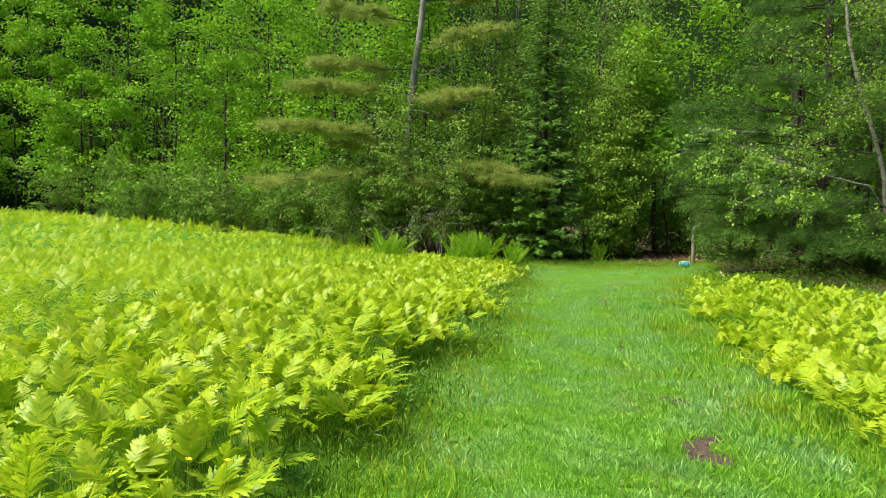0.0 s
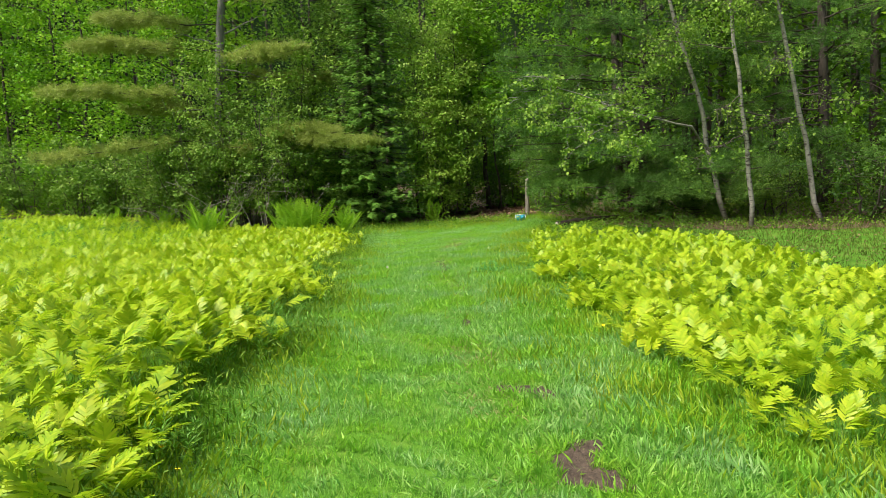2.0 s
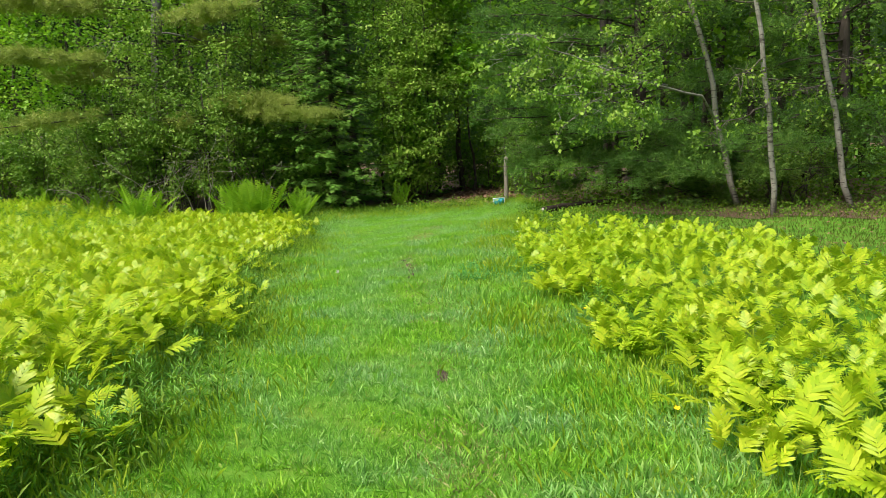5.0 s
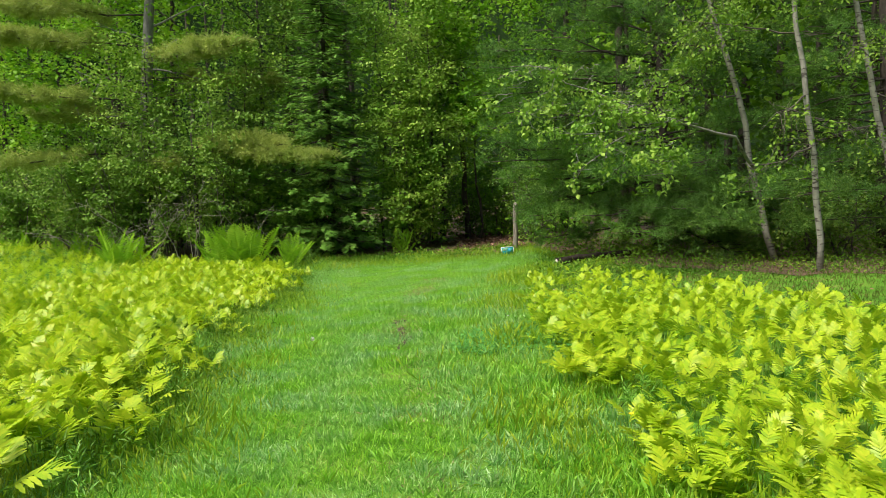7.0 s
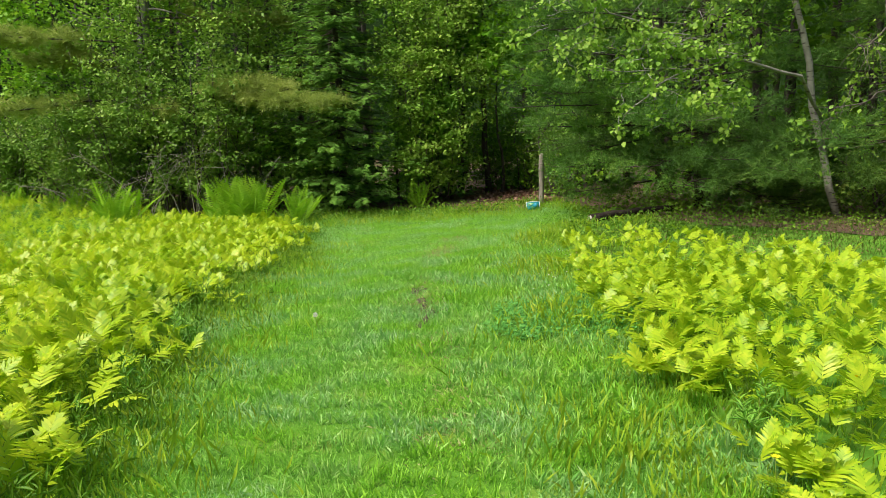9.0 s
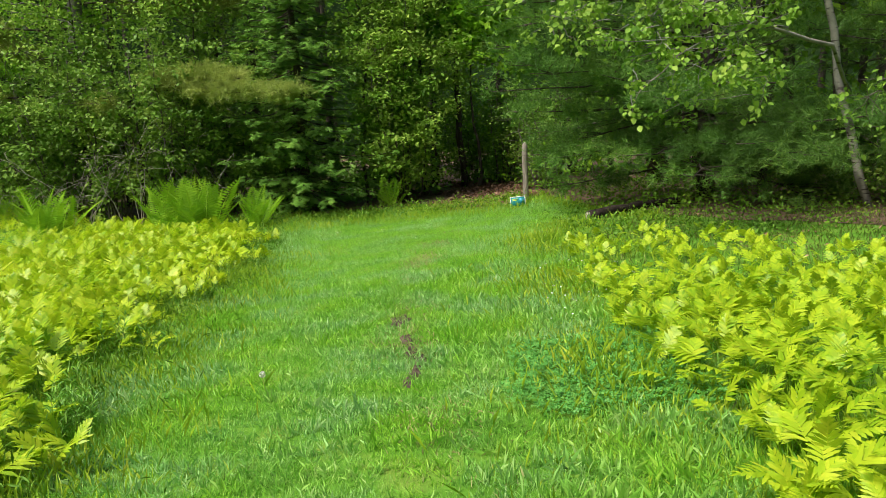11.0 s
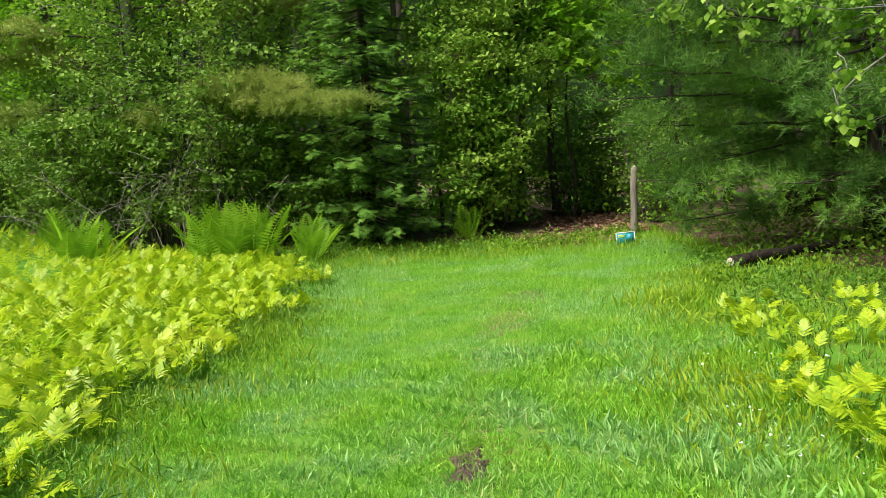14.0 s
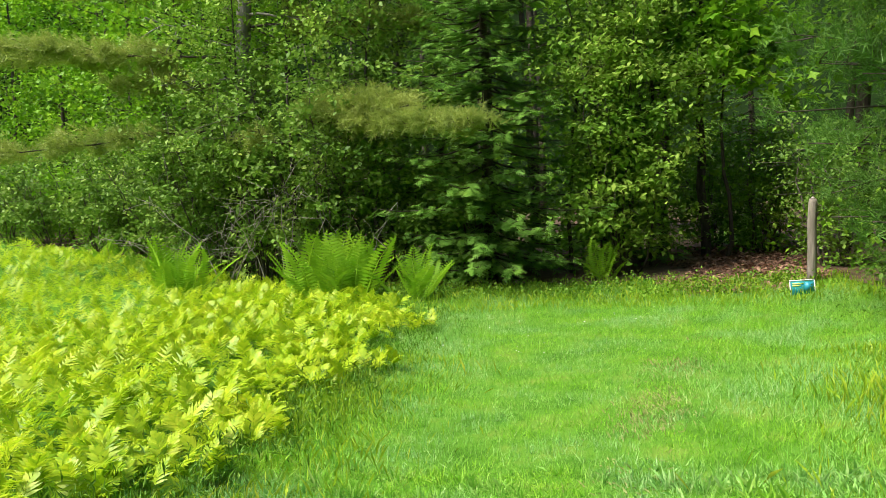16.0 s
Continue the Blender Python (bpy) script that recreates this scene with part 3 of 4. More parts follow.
# the low pale bough before the fir: a young pine standing among the shrubs
white_pine(-8.4, 23.6, 4.2, [(3.42, -16, 2.5, 0.1, 0.42, 520, True), (3.38, -17, 4.4, -0.5, 0.5, 950, True), (3.4, -20, 3.4, -0.12, 0.45, 640, True), (2.9, 200, 1.2, 0.1, 0.5, 160, True)], 4,
           "young pine with one long pale bough over the shrubs", 0.05)

fir(-4.5, 24.3, 11.5, 2.4, 5, 32, 9, label="tall dark fir with flat layered boughs beside the trail", dense=21)
fir(-2.3, 27.2, 6.5, 2.0, 6, 16, 6, label="smaller shaded fir behind the shrubs")
fir(0.9, 33.5, 8.0, 2.4, 8, 16, 6, dense=9, label="shaded fir closing the view along the trail")
fir(-6.4, 27.2, 9.0, 2.3, 7, 18, 6, dense=10, label="dark fir standing deeper in the edge of the woods")

# big pine over the field corner, boughs down to the ground
g = np.random.default_rng(77)
boughs = []
for i in range(54):
    z = 0.7 + 10.5 * (i / 54) ** 1.1
    yaw = g.uniform(120, 330)
    reach = (4.0 - 0.16 * z) * g.uniform(0.7, 1.05)
    boughs.append((z, yaw, reach, g.uniform(-0.7, 0.7) + 0.1 * z * 0.2 - (0.25 if z < 1.5 else 0), 1.2, int(135 + 29 * reach), False))
boughs += [(g.uniform(0.7, 1.2), yaw, g.uniform(3.3, 4.3), g.uniform(-0.45, 0.1), 1.1, 300, False) for yaw in (215, 236, 250, 262, 275, 288, 302)]
boughs += [(z, yaw, 4.7, 0.05, 1.0, 330, False) for z, yaw in ((1.9, 207), (2.3, 199), (2.7, 209), (3.1, 203), (3.5, 208), (3.9, 200), (4.4, 206), (4.9, 201), (2.5, 216), (3.3, 217), (4.1, 215))]
boughs += [(g.uniform(1.3, 2.3), yaw, g.uniform(3.3, 4.4), g.uniform(-0.5, 0.5), 1.1, 300, False) for yaw in (205, 228, 244, 258, 270, 284, 298)]
boughs += [(z, yaw, reach, rise, 0.9, 260, False) for z, yaw, reach, rise in ((1.2, 290, 5.0, 0.2), (1.0, 298, 5.0, -0.1), (1.5, 283, 4.7, 0.0), (1.3, 305, 4.9, 0.1), (0.9, 276, 4.4, 0.05), (1.6, 295, 4.9, 0.1), (1.3, 301, 5.5, 0.15), (0.9, 307, 5.5, 0.0))]
white_pine(4.6, 20.9, 13.5, boughs, 9, "large soft-needled white pine with boughs sweeping the ground", 0.19, (0.2, 0))
boughs = [(0.7 + 9 * (i / 40), g.uniform(130, 300), (3.6 - 0.16 * 9 * i / 40) * g.uniform(0.7, 1.05), g.uniform(-0.5, 0.4), 1.1, 170, False) for i in range(30)]
white_pine(9.4, 19.6, 12.0, boughs, 10, "white pine in the shade behind the birches", 0.17)

# birches
def birch(x, y, height, lean, girth, seed, branches, label, arms=()):
    g = np.random.default_rng(seed)
    e = thing("birch_tree", x, y, label, "tree", "birches at the field corner")
    line = trunk_line(height, lean, seed, 14, 0.05)
    part("trunk", tube(line, np.linspace(girth, girth * 0.4, 14), 10), BARK_BIRCH, e, smooth=True)
    ends = []
    for i, (z, yaw, reach, rise, leafy) in enumerate(branches):
        a = at_height(line, z)
        b = a + np.array([np.cos(radians(yaw)) * reach, np.sin(radians(yaw)) * reach, rise])
        l = wander(a, b, 9, 0.06, seed * 31 + i)
        pieces = [tube(l, np.linspace(girth * 0.3, 0.005, 9), 5)]
        for k in range(int(8 + 10 * reach)):
            q = l[g.integers(2, 9)]
            tip = q + g.normal(size=3) * np.array([0.28, 0.28, 0.25]) + [0, 0, -0.1]
            pieces.append(tube(wander(q, tip, 4, 0.03, k + i), [0.006, 0.005, 0.004, 0.0025], 3))
            if g.random() < leafy:
                ends.append(tip)
        part("limb", join(pieces), TWIG, e)
    part("crown", leaf_cloud(np.array(ends), 24, 0.14, 0.085, LEAF, g, 0.8, 0.5), LEAF_BIRCH, e)
    for i, (line, thick, bare, count) in enumerate(arms):
        # a long arm that hangs over the pine, with drooping twigs and loose leaves
        knots = np.array(line, float) - np.array([x, y, float(land(x, y))])
        f = np.linspace(0, 1, 14)
        l = np.stack([np.interp(f, np.linspace(0, 1, len(knots)), knots[:, k]) for k in range(3)], -1)
        l[1:-1] += g.normal(size=(12, 3)) * 0.035
        limb = part("limb", tube(l, np.linspace(thick, 0.005, 14), 6), BARK_BIRCH, e)
        wood, leaf_at = [], []
        for k in range(count):
            q = np.array([np.interp(g.uniform(bare, 1.0), f, l[:, c]) for c in range(3)])
            hang = g.uniform(0.15, 0.55)
            tip = q + np.array([g.normal(0, 0.32), g.normal(0, 0.25), -hang * g.uniform(-0.5, 1.2)])
            tw = wander(q, tip, 6, 0.03, seed * 17 + k + 100 * i)
            wood.append(tube(tw, np.linspace(0.007, 0.002, 6), 3))
            if k % 4:
                leaf_at.extend([tw[3], tw[4], tw[5], tw[5]])
        tagged(part("twig_spray", join(wood), BARK_GREY, limb), kind="stuff")
        tagged(part("leaf_spray", leaf_cloud(np.array(leaf_at), 7, 0.06, 0.075, ROUND_LEAF, g, 0.9, 0.7), LEAF_ALDER, limb), kind="stuff")
    return e


birch(6.15, 15.3, 9.5, (-0.55, 0.3), 0.06, 21, [(2.2, 200, 1.3, -0.5, 0.3), (2.7, 20, 1.5, -0.2, 0.4), (3.1, 230, 1.2, -0.4, 0.3), (4.2, 170, 2.0, 0.4, 0.8), (4.8, 250, 1.7, 0.2, 0.7), (5.6, 30, 2.0, 0.4, 0.8), (6.4, 180, 1.8, 0.5, 0.9), (7.2, 300, 1.7, 0.5, 0.9)],
      "slender white birch with a kinked trunk and dead lower twigs")
birch(6.2, 17.4, 9.5, (-2.1, -0.4), 0.072, 22, [(3.4, 200, 2.1, 0.3, 0.5), (4.4, 210, 1.9, 0.0, 0.8), (4.9, 260, 1.6, 0.2, 0.8), (5.8, 190, 2.2, 0.4, 0.9), (6.6, 20, 1.7, 0.4, 0.9)],
      "leaning white birch with a long leafy limb over the pine",
      [([(5.75, 17.3, 1.9), (4.9, 16.2, 2.45), (4.2, 15.8, 2.75), (3.3, 15.5, 2.95), (2.3, 15.3, 3.35), (1.5, 15.1, 3.75), (0.8, 14.9, 3.8)], 0.034, 0.45, 75),
       ([(4.2, 15.8, 2.75), (3.5, 15.2, 2.75), (2.7, 14.8, 2.5), (2.1, 14.65, 2.1), (1.8, 14.6, 1.75)], 0.018, 0.2, 60),
       ([(3.3, 15.5, 2.95), (2.7, 15.0, 3.1), (2.1, 14.8, 2.9)], 0.014, 0.1, 30)])
birch(8.05, 15.9, 9.5, (-1.9, 0.2), 0.066, 23, [(2.6, 200, 1.5, -0.3, 0.2), (3.2, 10, 1.4, -0.3, 0.4), (4.0, 240, 1.7, -0.2, 0.4), (5.2, 190, 1.7, 0.3, 0.8), (6.0, 30, 1.7, 0.4, 0.8)],
      "white birch with bare drooping twigs beside the shrubs")

# shrubs along the left edge
for i, (x, y, h, s) in enumerate([(-14.2, 27.2, 3.6, 1.9), (-12.2, 25.4, 4.2, 1.8), (-10.8, 24.3, 4.4, 1.5), (-9.4, 24.0, 4.7, 1.6), (-7.8, 23.9, 4.6, 1.6), (-6.5, 24.2, 4.8, 1.6), (-5.3, 24.3, 2.4, 1.0), (-16.8, 28.6, 3.6, 2.0), (-19.5, 30.0, 3.8, 2.2), (-23.2, 31.8, 3.8, 2.4), (-27.5, 33.8, 4.2, 2.6), (-33, 36, 4.4, 2.8), (-39, 39, 4.6, 2.8), (-45, 41, 4.6, 3.0)]):
    shrub(x, y, h, s, seed=100 + i, stems=11 if x > -15 else 8, per=32 if x > -15 else 24, leaf=0.12 if x > -15 else 0.16, clump=0.155)
leafy_tree(-9.9, 24.2, 6.6, 1.5, 0.35, limbs=13, twigs=14, per=26, leaf=0.11, mat=LEAF_ALDER, seed=271, girth=0.05, clump=0.2, label="slender small-leaved tree among the shrubs")
leafy_tree(-7.0, 24.6, 6.8, 1.5, 0.4, limbs=13, twigs=14, per=26, leaf=0.11, mat=LEAF_ALDER, seed=272, girth=0.05, clump=0.2, label="slender small-leaved tree among the shrubs")
leafy_tree(-3.0, 24.9, 7.5, 1.3, 0.42, limbs=13, twigs=14, per=24, leaf=0.11, mat=LEAF_ALDER, seed=273, girth=0.045, clump=0.2, label="slender small-leaved tree beside the fir")
leafy_tree(-1.5, 25.6, 8.0, 1.35, 0.3, limbs=14, twigs=14, per=34, leaf=0.115, mat=LEAF_ALDER, seed=274, girth=0.05, clump=0.2, label="leafy small-leaved tree beside the mouth of the trail")
shrub(-2.0, 24.8, 5.8, 1.15, seed=130, stems=13, twigs=34, per=44, leaf=0.12, mat=LEAF_ALDER, low=0.2, label="tall leafy shrub beside the mouth of the trail")
shrub(0.75, 27.6, 3.0, 0.9, seed=136, stems=9, per=26, leaf=0.085, mat=LEAF_WOODS, low=0.1, label="shaded leafy shrub closing the trail behind the post")
shrub(-0.2, 29.6, 3.2, 1.2, seed=137, stems=9, per=26, leaf=0.11, mat=LEAF_WOODS, low=0.1, label="shaded leafy shrub deeper along the trail")
shrub(1.7, 24.6, 2.6, 0.8, seed=131, stems=8, per=20, leaf=0.085, low=0.2, label="light green sapling shrub behind the wooden post")
shrub(7.2, 17.4, 1.7, 1.2, seed=132, stems=8, per=26, leaf=0.08, label="low leafy shrub under the birches")
shrub(9.2, 16.4, 2.2, 1.4, mat=LEAF_SHADE_TONED, seed=133, stems=8, per=26, leaf=0.08, label="leafy shrub at the foot of the birches")
shrub(11.8, 15.6, 3.4, 1.7, mat=LEAF_SHADE_TONED, seed=135, stems=9, per=34, leaf=0.08, label="tall leafy shrub at the field corner")

def dead_brush(x, y, z, reach, n, seed):
    g = np.random.default_rng(seed)
    e = thing("dead_branch", x, y, "bare grey dead branches tangled in the shrubs", "branch", "dead branches along the edge")
    for i in range(n):
        a = np.array([g.normal(0, 0.2), g.normal(0, 0.15), 0.0])
        yaw = g.uniform(2.4, 7.0)
        bend = a + np.array([np.cos(yaw) * reach * g.uniform(0.6, 1), -abs(g.normal(0, 0.4)), z * g.uniform(0.5, 1.2)])
        l = wander(a, bend, 9, 0.07, seed * 7 + i)
        l[:, 2] += 0.25 * np.sin(np.linspace(0, np.pi, 9))
        pieces = [tube(l, np.linspace(0.013, 0.003, 9), 4)]
        for k in range(9):
            q = l[g.integers(3, 9)]
            pieces.append(tube(wander(q, q + g.normal(size=3) * [0.3, 0.15, 0.22], 4, 0.03, k), [0.006, 0.005, 0.004, 0.002], 3))
        part("twig", join(pieces), DEAD_WOOD, e)


DEAD_WOOD = rough_surface("bleached_dead_wood", [(0.3, (0.18, 0.16, 0.135)), (0.7, (0.40, 0.36, 0.31))], 15, bump=0.3)
for i, (x, y, z, reach, n) in enumerate([(-8.4, 23.0, 2.1, 1.5, 4), (-7.0, 23.1, 2.2, 1.3, 4), (-9.8, 23.2, 1.7, 1.7, 5), (-11.4, 24.0, 1.0, 2.0, 8), (-13.2, 25.6, 1.0, 2.2, 6)]):
    dead_brush(x, y, z, reach, n, 500 + i)

# maples and other broadleaf trees, first and second row
for i, (x, y, h, s, c, lf, sh, mt) in enumerate([
        (-13.0, 28.5, 12, 2.8, 0.22, 0.16, LOBED, None), (-17.0, 31.5, 12, 3.0, 0.15, 0.16, LOBED, None), (-10.6, 27.5, 13, 2.6, 0.42, 0.16, LOBED, None), (-20.5, 33.0, 13, 3.3, 0.12, 0.18, LOBED, None),
        (-7.2, 26.6, 12, 2.4, 0.35, 0.11, LEAF, LEAF_SHRUB), (-1.4, 28.4, 11, 2.3, 0.35, 0.12, LEAF, LEAF_SHRUB), (-0.45, 27.4, 9, 2.0, 0.42, 0.16, LOBED, None), (2.6, 29.0, 12, 2.6, 0.40, 0.14, LOBED, None),
        (-27.0, 36.5, 16, 3.5, 0.1, 0.22, LEAF, LEAF_MAPLE), (-33.0, 39.5, 18, 3.6, 0.1, 0.24, LEAF, LEAF_MAPLE), (-40.0, 43.0, 20, 4.2, 0.1, 0.3, LEAF, LEAF_MAPLE), (-46.5, 45.0, 20, 4.4, 0.1, 0.3, LEAF, LEAF_MAPLE), (-53, 48.0, 20, 4.4, 0.1, 0.3, LEAF, LEAF_MAPLE), (-60, 51.0, 20, 4.6, 0.08, 0.32, LEAF, LEAF_MAPLE), (-23.0, 34.8, 15, 3.2, 0.2, 0.2, LEAF, LEAF_MAPLE), (7.6, 25.5, 12, 2.6, 0.3, 0.12, LEAF, LEAF_SHADE_TONED), (12.2, 20.5, 11, 2.6, 0.15, 0.13, LOBED, LEAF_SHADE_TONED), (11.0, 23.0, 12, 2.6, 0.3, 0.13, LOBED, LEAF_SHADE_TONED), (15.5, 18.5, 11, 2.8, 0.12, 0.14, LOBED, LEAF_SHADE_TONED), (-4.6, 28.4, 13, 2.4, 0.45, 0.13, LEAF, LEAF_SHRUB)]):
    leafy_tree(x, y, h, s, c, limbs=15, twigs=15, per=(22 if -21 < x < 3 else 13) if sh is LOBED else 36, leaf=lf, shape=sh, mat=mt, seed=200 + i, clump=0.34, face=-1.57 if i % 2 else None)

leafy_tree(-0.1, 26.7, 5.0, 1.5, 0.68, limbs=11, twigs=12, per=14, leaf=0.2, shape=LOBED, seed=260, girth=0.05, clump=0.22, face=-1.2, label="young maple with broad bright leaves over the trail")

# deep woods: rows of trunks and leaf masses behind
g = np.random.default_rng(5)
woods_trunks, tips = [], []
for i in range(150):
    x = g.uniform(-78, 36) if i < 118 else g.uniform(2, 22)
    y = float(woods_edge(x)) + (g.uniform(5, 20) if i < 118 else g.uniform(6, 13))
    if abs(x - 0.2 - 0.05 * (y - 22)) < 1.2 and y < 31:
        continue
    h = g.uniform(14, 20)
    line = trunk_line(h, g.normal(size=2) * 0.5, 900 + i, 7, 0.08) + np.array([x, y, float(land(x, y))])
    woods_trunks.append(tube(line, np.linspace(g.uniform(0.09, 0.2), 0.03, 7), 6))
    k = 20
    zz = h * g.uniform(0.04, 1.0, k)
    yaw = g.uniform(0, 6.28, k)
    rr = g.uniform(0.4, 2.8, k)
    tips.append(np.stack([x + np.cos(yaw) * rr, y + np.sin(yaw) * rr, zz], -1))
part_woods = part("far_woods", join(woods_trunks), BARK)
tagged(part_woods, "dark trunks of the deep woods behind the field", "trees", kind="stuff")
woods_leaves = part("woods_foliage", leaf_cloud(np.concatenate(tips), 40, 0.62, 0.27, LEAF, g, 0.5), LEAF_WOODS)
tagged(woods_leaves, "shaded green foliage filling the deep woods", "foliage", kind="stuff")

# undergrowth just inside the woods
x = g.uniform(-40, 20, 2600)
y = woods_edge(x) + g.uniform(0.6, 7, 2600)
ok = ((np.abs(x - 0.1 - 0.04 * (y - 22)) > 1.25) | (y > 26.6)) & ~((x > 0.6) & (x < 9) & (y < 23.5))
x, y = x[ok], y[ok]
under = np.stack([x, y, land(x, y) + g.uniform(0.15, 3.2, len(x)) * g.uniform(0.3, 1, len(x))], -1)
tagged(part("undergrowth", leaf_cloud(under, 21, 0.32, 0.13, LEAF, g, 0.6), LEAF_WOODS), "shaded leafy undergrowth inside the woods", "undergrowth", kind="stuff")

# far wooded slope closing the view; canopy shade is in its near-black colour
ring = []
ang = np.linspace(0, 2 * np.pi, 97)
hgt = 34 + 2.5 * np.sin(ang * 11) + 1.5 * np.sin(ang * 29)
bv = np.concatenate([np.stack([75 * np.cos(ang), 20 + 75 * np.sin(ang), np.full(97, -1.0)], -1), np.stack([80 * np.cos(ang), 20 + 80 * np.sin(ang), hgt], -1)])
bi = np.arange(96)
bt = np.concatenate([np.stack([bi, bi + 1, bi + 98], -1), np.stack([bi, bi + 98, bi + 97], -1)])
backdrop = part("backdrop", (bv, bt), rough_surface("distant_woods_with_shade", [(0.3, (0.006, 0.014, 0.005)), (0.7, (0.022, 0.045, 0.012))], 0.8, detail=8, gloss=0.0))
tagged(backdrop, "distant woods all round, their inner shade put into the dark green", "backdrop", kind="structure")

# ---- ferns of the field ----


def fern_places(n, x0, x1, y0, y1, keep):
    x, y = spread_points(n, x0, x1, y0, y1)
    ok = keep(x, y)
    return x[ok], y[ok]


def fern_mass(x, y, height, size, shapes, g, lean=0.0):
    n = len(x)
    z = height * g.uniform(0.6, 1.1, n)
    yaw, tilt, roll = g.uniform(0, 2 * np.pi, n), g.normal(0.74, 0.34, n), g.normal(0, 0.22, n)
    pos = np.stack([x, y, land(x, y) + z], -1)
    r = turns(yaw, tilt, roll)
    s = size * g.uniform(0.7, 1.25, n)
    which = g.integers(0, len(shapes), n)
    out = [strew(shapes[k], pos[which == k], r[which == k], s[which == k]) for k in range(len(shapes))]
    foot = pos.copy()
    foot[:, 2] -= z
    foot[:, :2] -= np.stack([-np.sin(yaw), np.cos(yaw)], -1) * 0.08
    stalk = tri([(-0.5, 0, 0), (0.5, 0, 0), (0, 0.08, 1)], [(0, 1, 2)])
    st = strew(stalk, foot, turns(yaw, np.zeros(n), np.zeros(n)), np.stack([np.full(n, 0.007), np.ones(n), z], -1))
    return join(out), st


def in_left(x, y):
    wob = 0.25 * np.sin(y * 2.3) + 0.18 * np.sin(y * 5.1 + 1)
    far = woods_edge(x) - 1.0 - 1.2 * np.exp(-((x + 5) / 3) ** 2)
    return (x < left_edge(y) - 0.16 + wob) & (y < np.minimum(far, np.interp(x, [-9, -6, -3.8], [40, 21.6, 20.4])))


def in_right(x, y):
    wob = 0.22 * np.sin(y * 2.9) + 0.15 * np.sin(y * 6.1 + 2)
    sparse = (y > 11.8) & (np.sin(x * 5.1 + y * 3.7) * np.sin(y * 4.3 - x * 2.2) < -0.1)
    return (x > right_edge(y) + 0.18 + wob) & (x < right_outer(y) - wob) & (y < 15.0) & ~sparse


g = np.random.default_rng(31)


def thinned(x, y, share):
    ok = rng.random(len(x)) < share
    return x[ok], y[ok]


def edge_height(x, y, tall):
    """Ferns stand lower where the patch thins out towards the path."""
    d = np.where(x < -0.2, left_edge(y) - x, x - right_edge(y))
    return tall * np.clip(0.5 + d / 1.3, 0.5, 1.0) * np.where(x < -0.2, np.interp(y, [4, 9, 14, 20], [1.0, 0.8, 0.5, 0.36]), np.interp(y, [4, 14], [1.0, 0.72]))


def worth(x, y):
    return (y > -0.9 * x - 6.5) | (rng.random(len(x)) < 0.3)


x, y = fern_places(9400, -5, -0.8, -3.5, 23, in_left)
close = (x > -3.0) & (y < 4.5)
mass = [fern_mass(x[close], y[close], edge_height(x[close], y[close], 0.43), 0.215, FRONDS, g), fern_mass(x[~close], y[~close], edge_height(x[~close], y[~close], 0.43), 0.215, FRONDS_MID, g)]
x, y = fern_places(15500, -20, -5, -7, 31, lambda x, y: in_left(x, y) & worth(x, y))
mass.append(fern_mass(x, y, 0.43 * np.interp(y, [4, 9, 14, 20], [1.0, 0.8, 0.5, 0.4]), 0.29, FRONDS_FAR, g))
x, y = fern_places(2000, -9, -5, 11, 22.5, in_left)
mass.append(fern_mass(x, y, 0.43 * np.interp(y, [9, 14, 20], [0.8, 0.5, 0.38]), 0.27, FRONDS_MID, g))
x, y = fern_places(9500, -58, -20, -8, 46, lambda x, y: in_left(x, y) & worth(x, y))
mass.append(fern_mass(x, y, 0.25, 0.52, FRONDS_FAR, g))
x, y = fern_places(500, -5, -0.6, -8, -3.5, in_left)
mass.append(fern_mass(x, y, 0.43, 0.38, FRONDS_FAR, g))
field = part("fern_field", join([m[0] for m in mass]), FERN)
tagged(field, "wide field of yellow-green sensitive ferns", "ferns", kind="stuff")
tagged(part("fern_stalks", join([m[1] for m in mass]), STALK), "thin green stalks of the field ferns", "ferns", kind="stuff")
x, y = fern_places(7400, 0.5, 6.5, 1.0, 15, in_right)
close = (x < 1.8) & (y < 8)
mass = [fern_mass(x[close], y[close], edge_height(x[close], y[close], 0.27), 0.18, FRONDS, g), fern_mass(x[~close], y[~close], edge_height(x[~close], y[~close], 0.27), 0.175 * np.interp(y[~close], [10, 13], [1, 0.8]), FRONDS_MID, g)]
tagged(part("fern_patch", join([m[0] for m in mass]), FERN), "patch of yellow-green sensitive ferns beside the path", "ferns", kind="stuff")
tagged(part("fern_patch_stalks", join([m[1] for m in mass]), STALK), "thin green stalks of the fern patch", "ferns", kind="stuff")

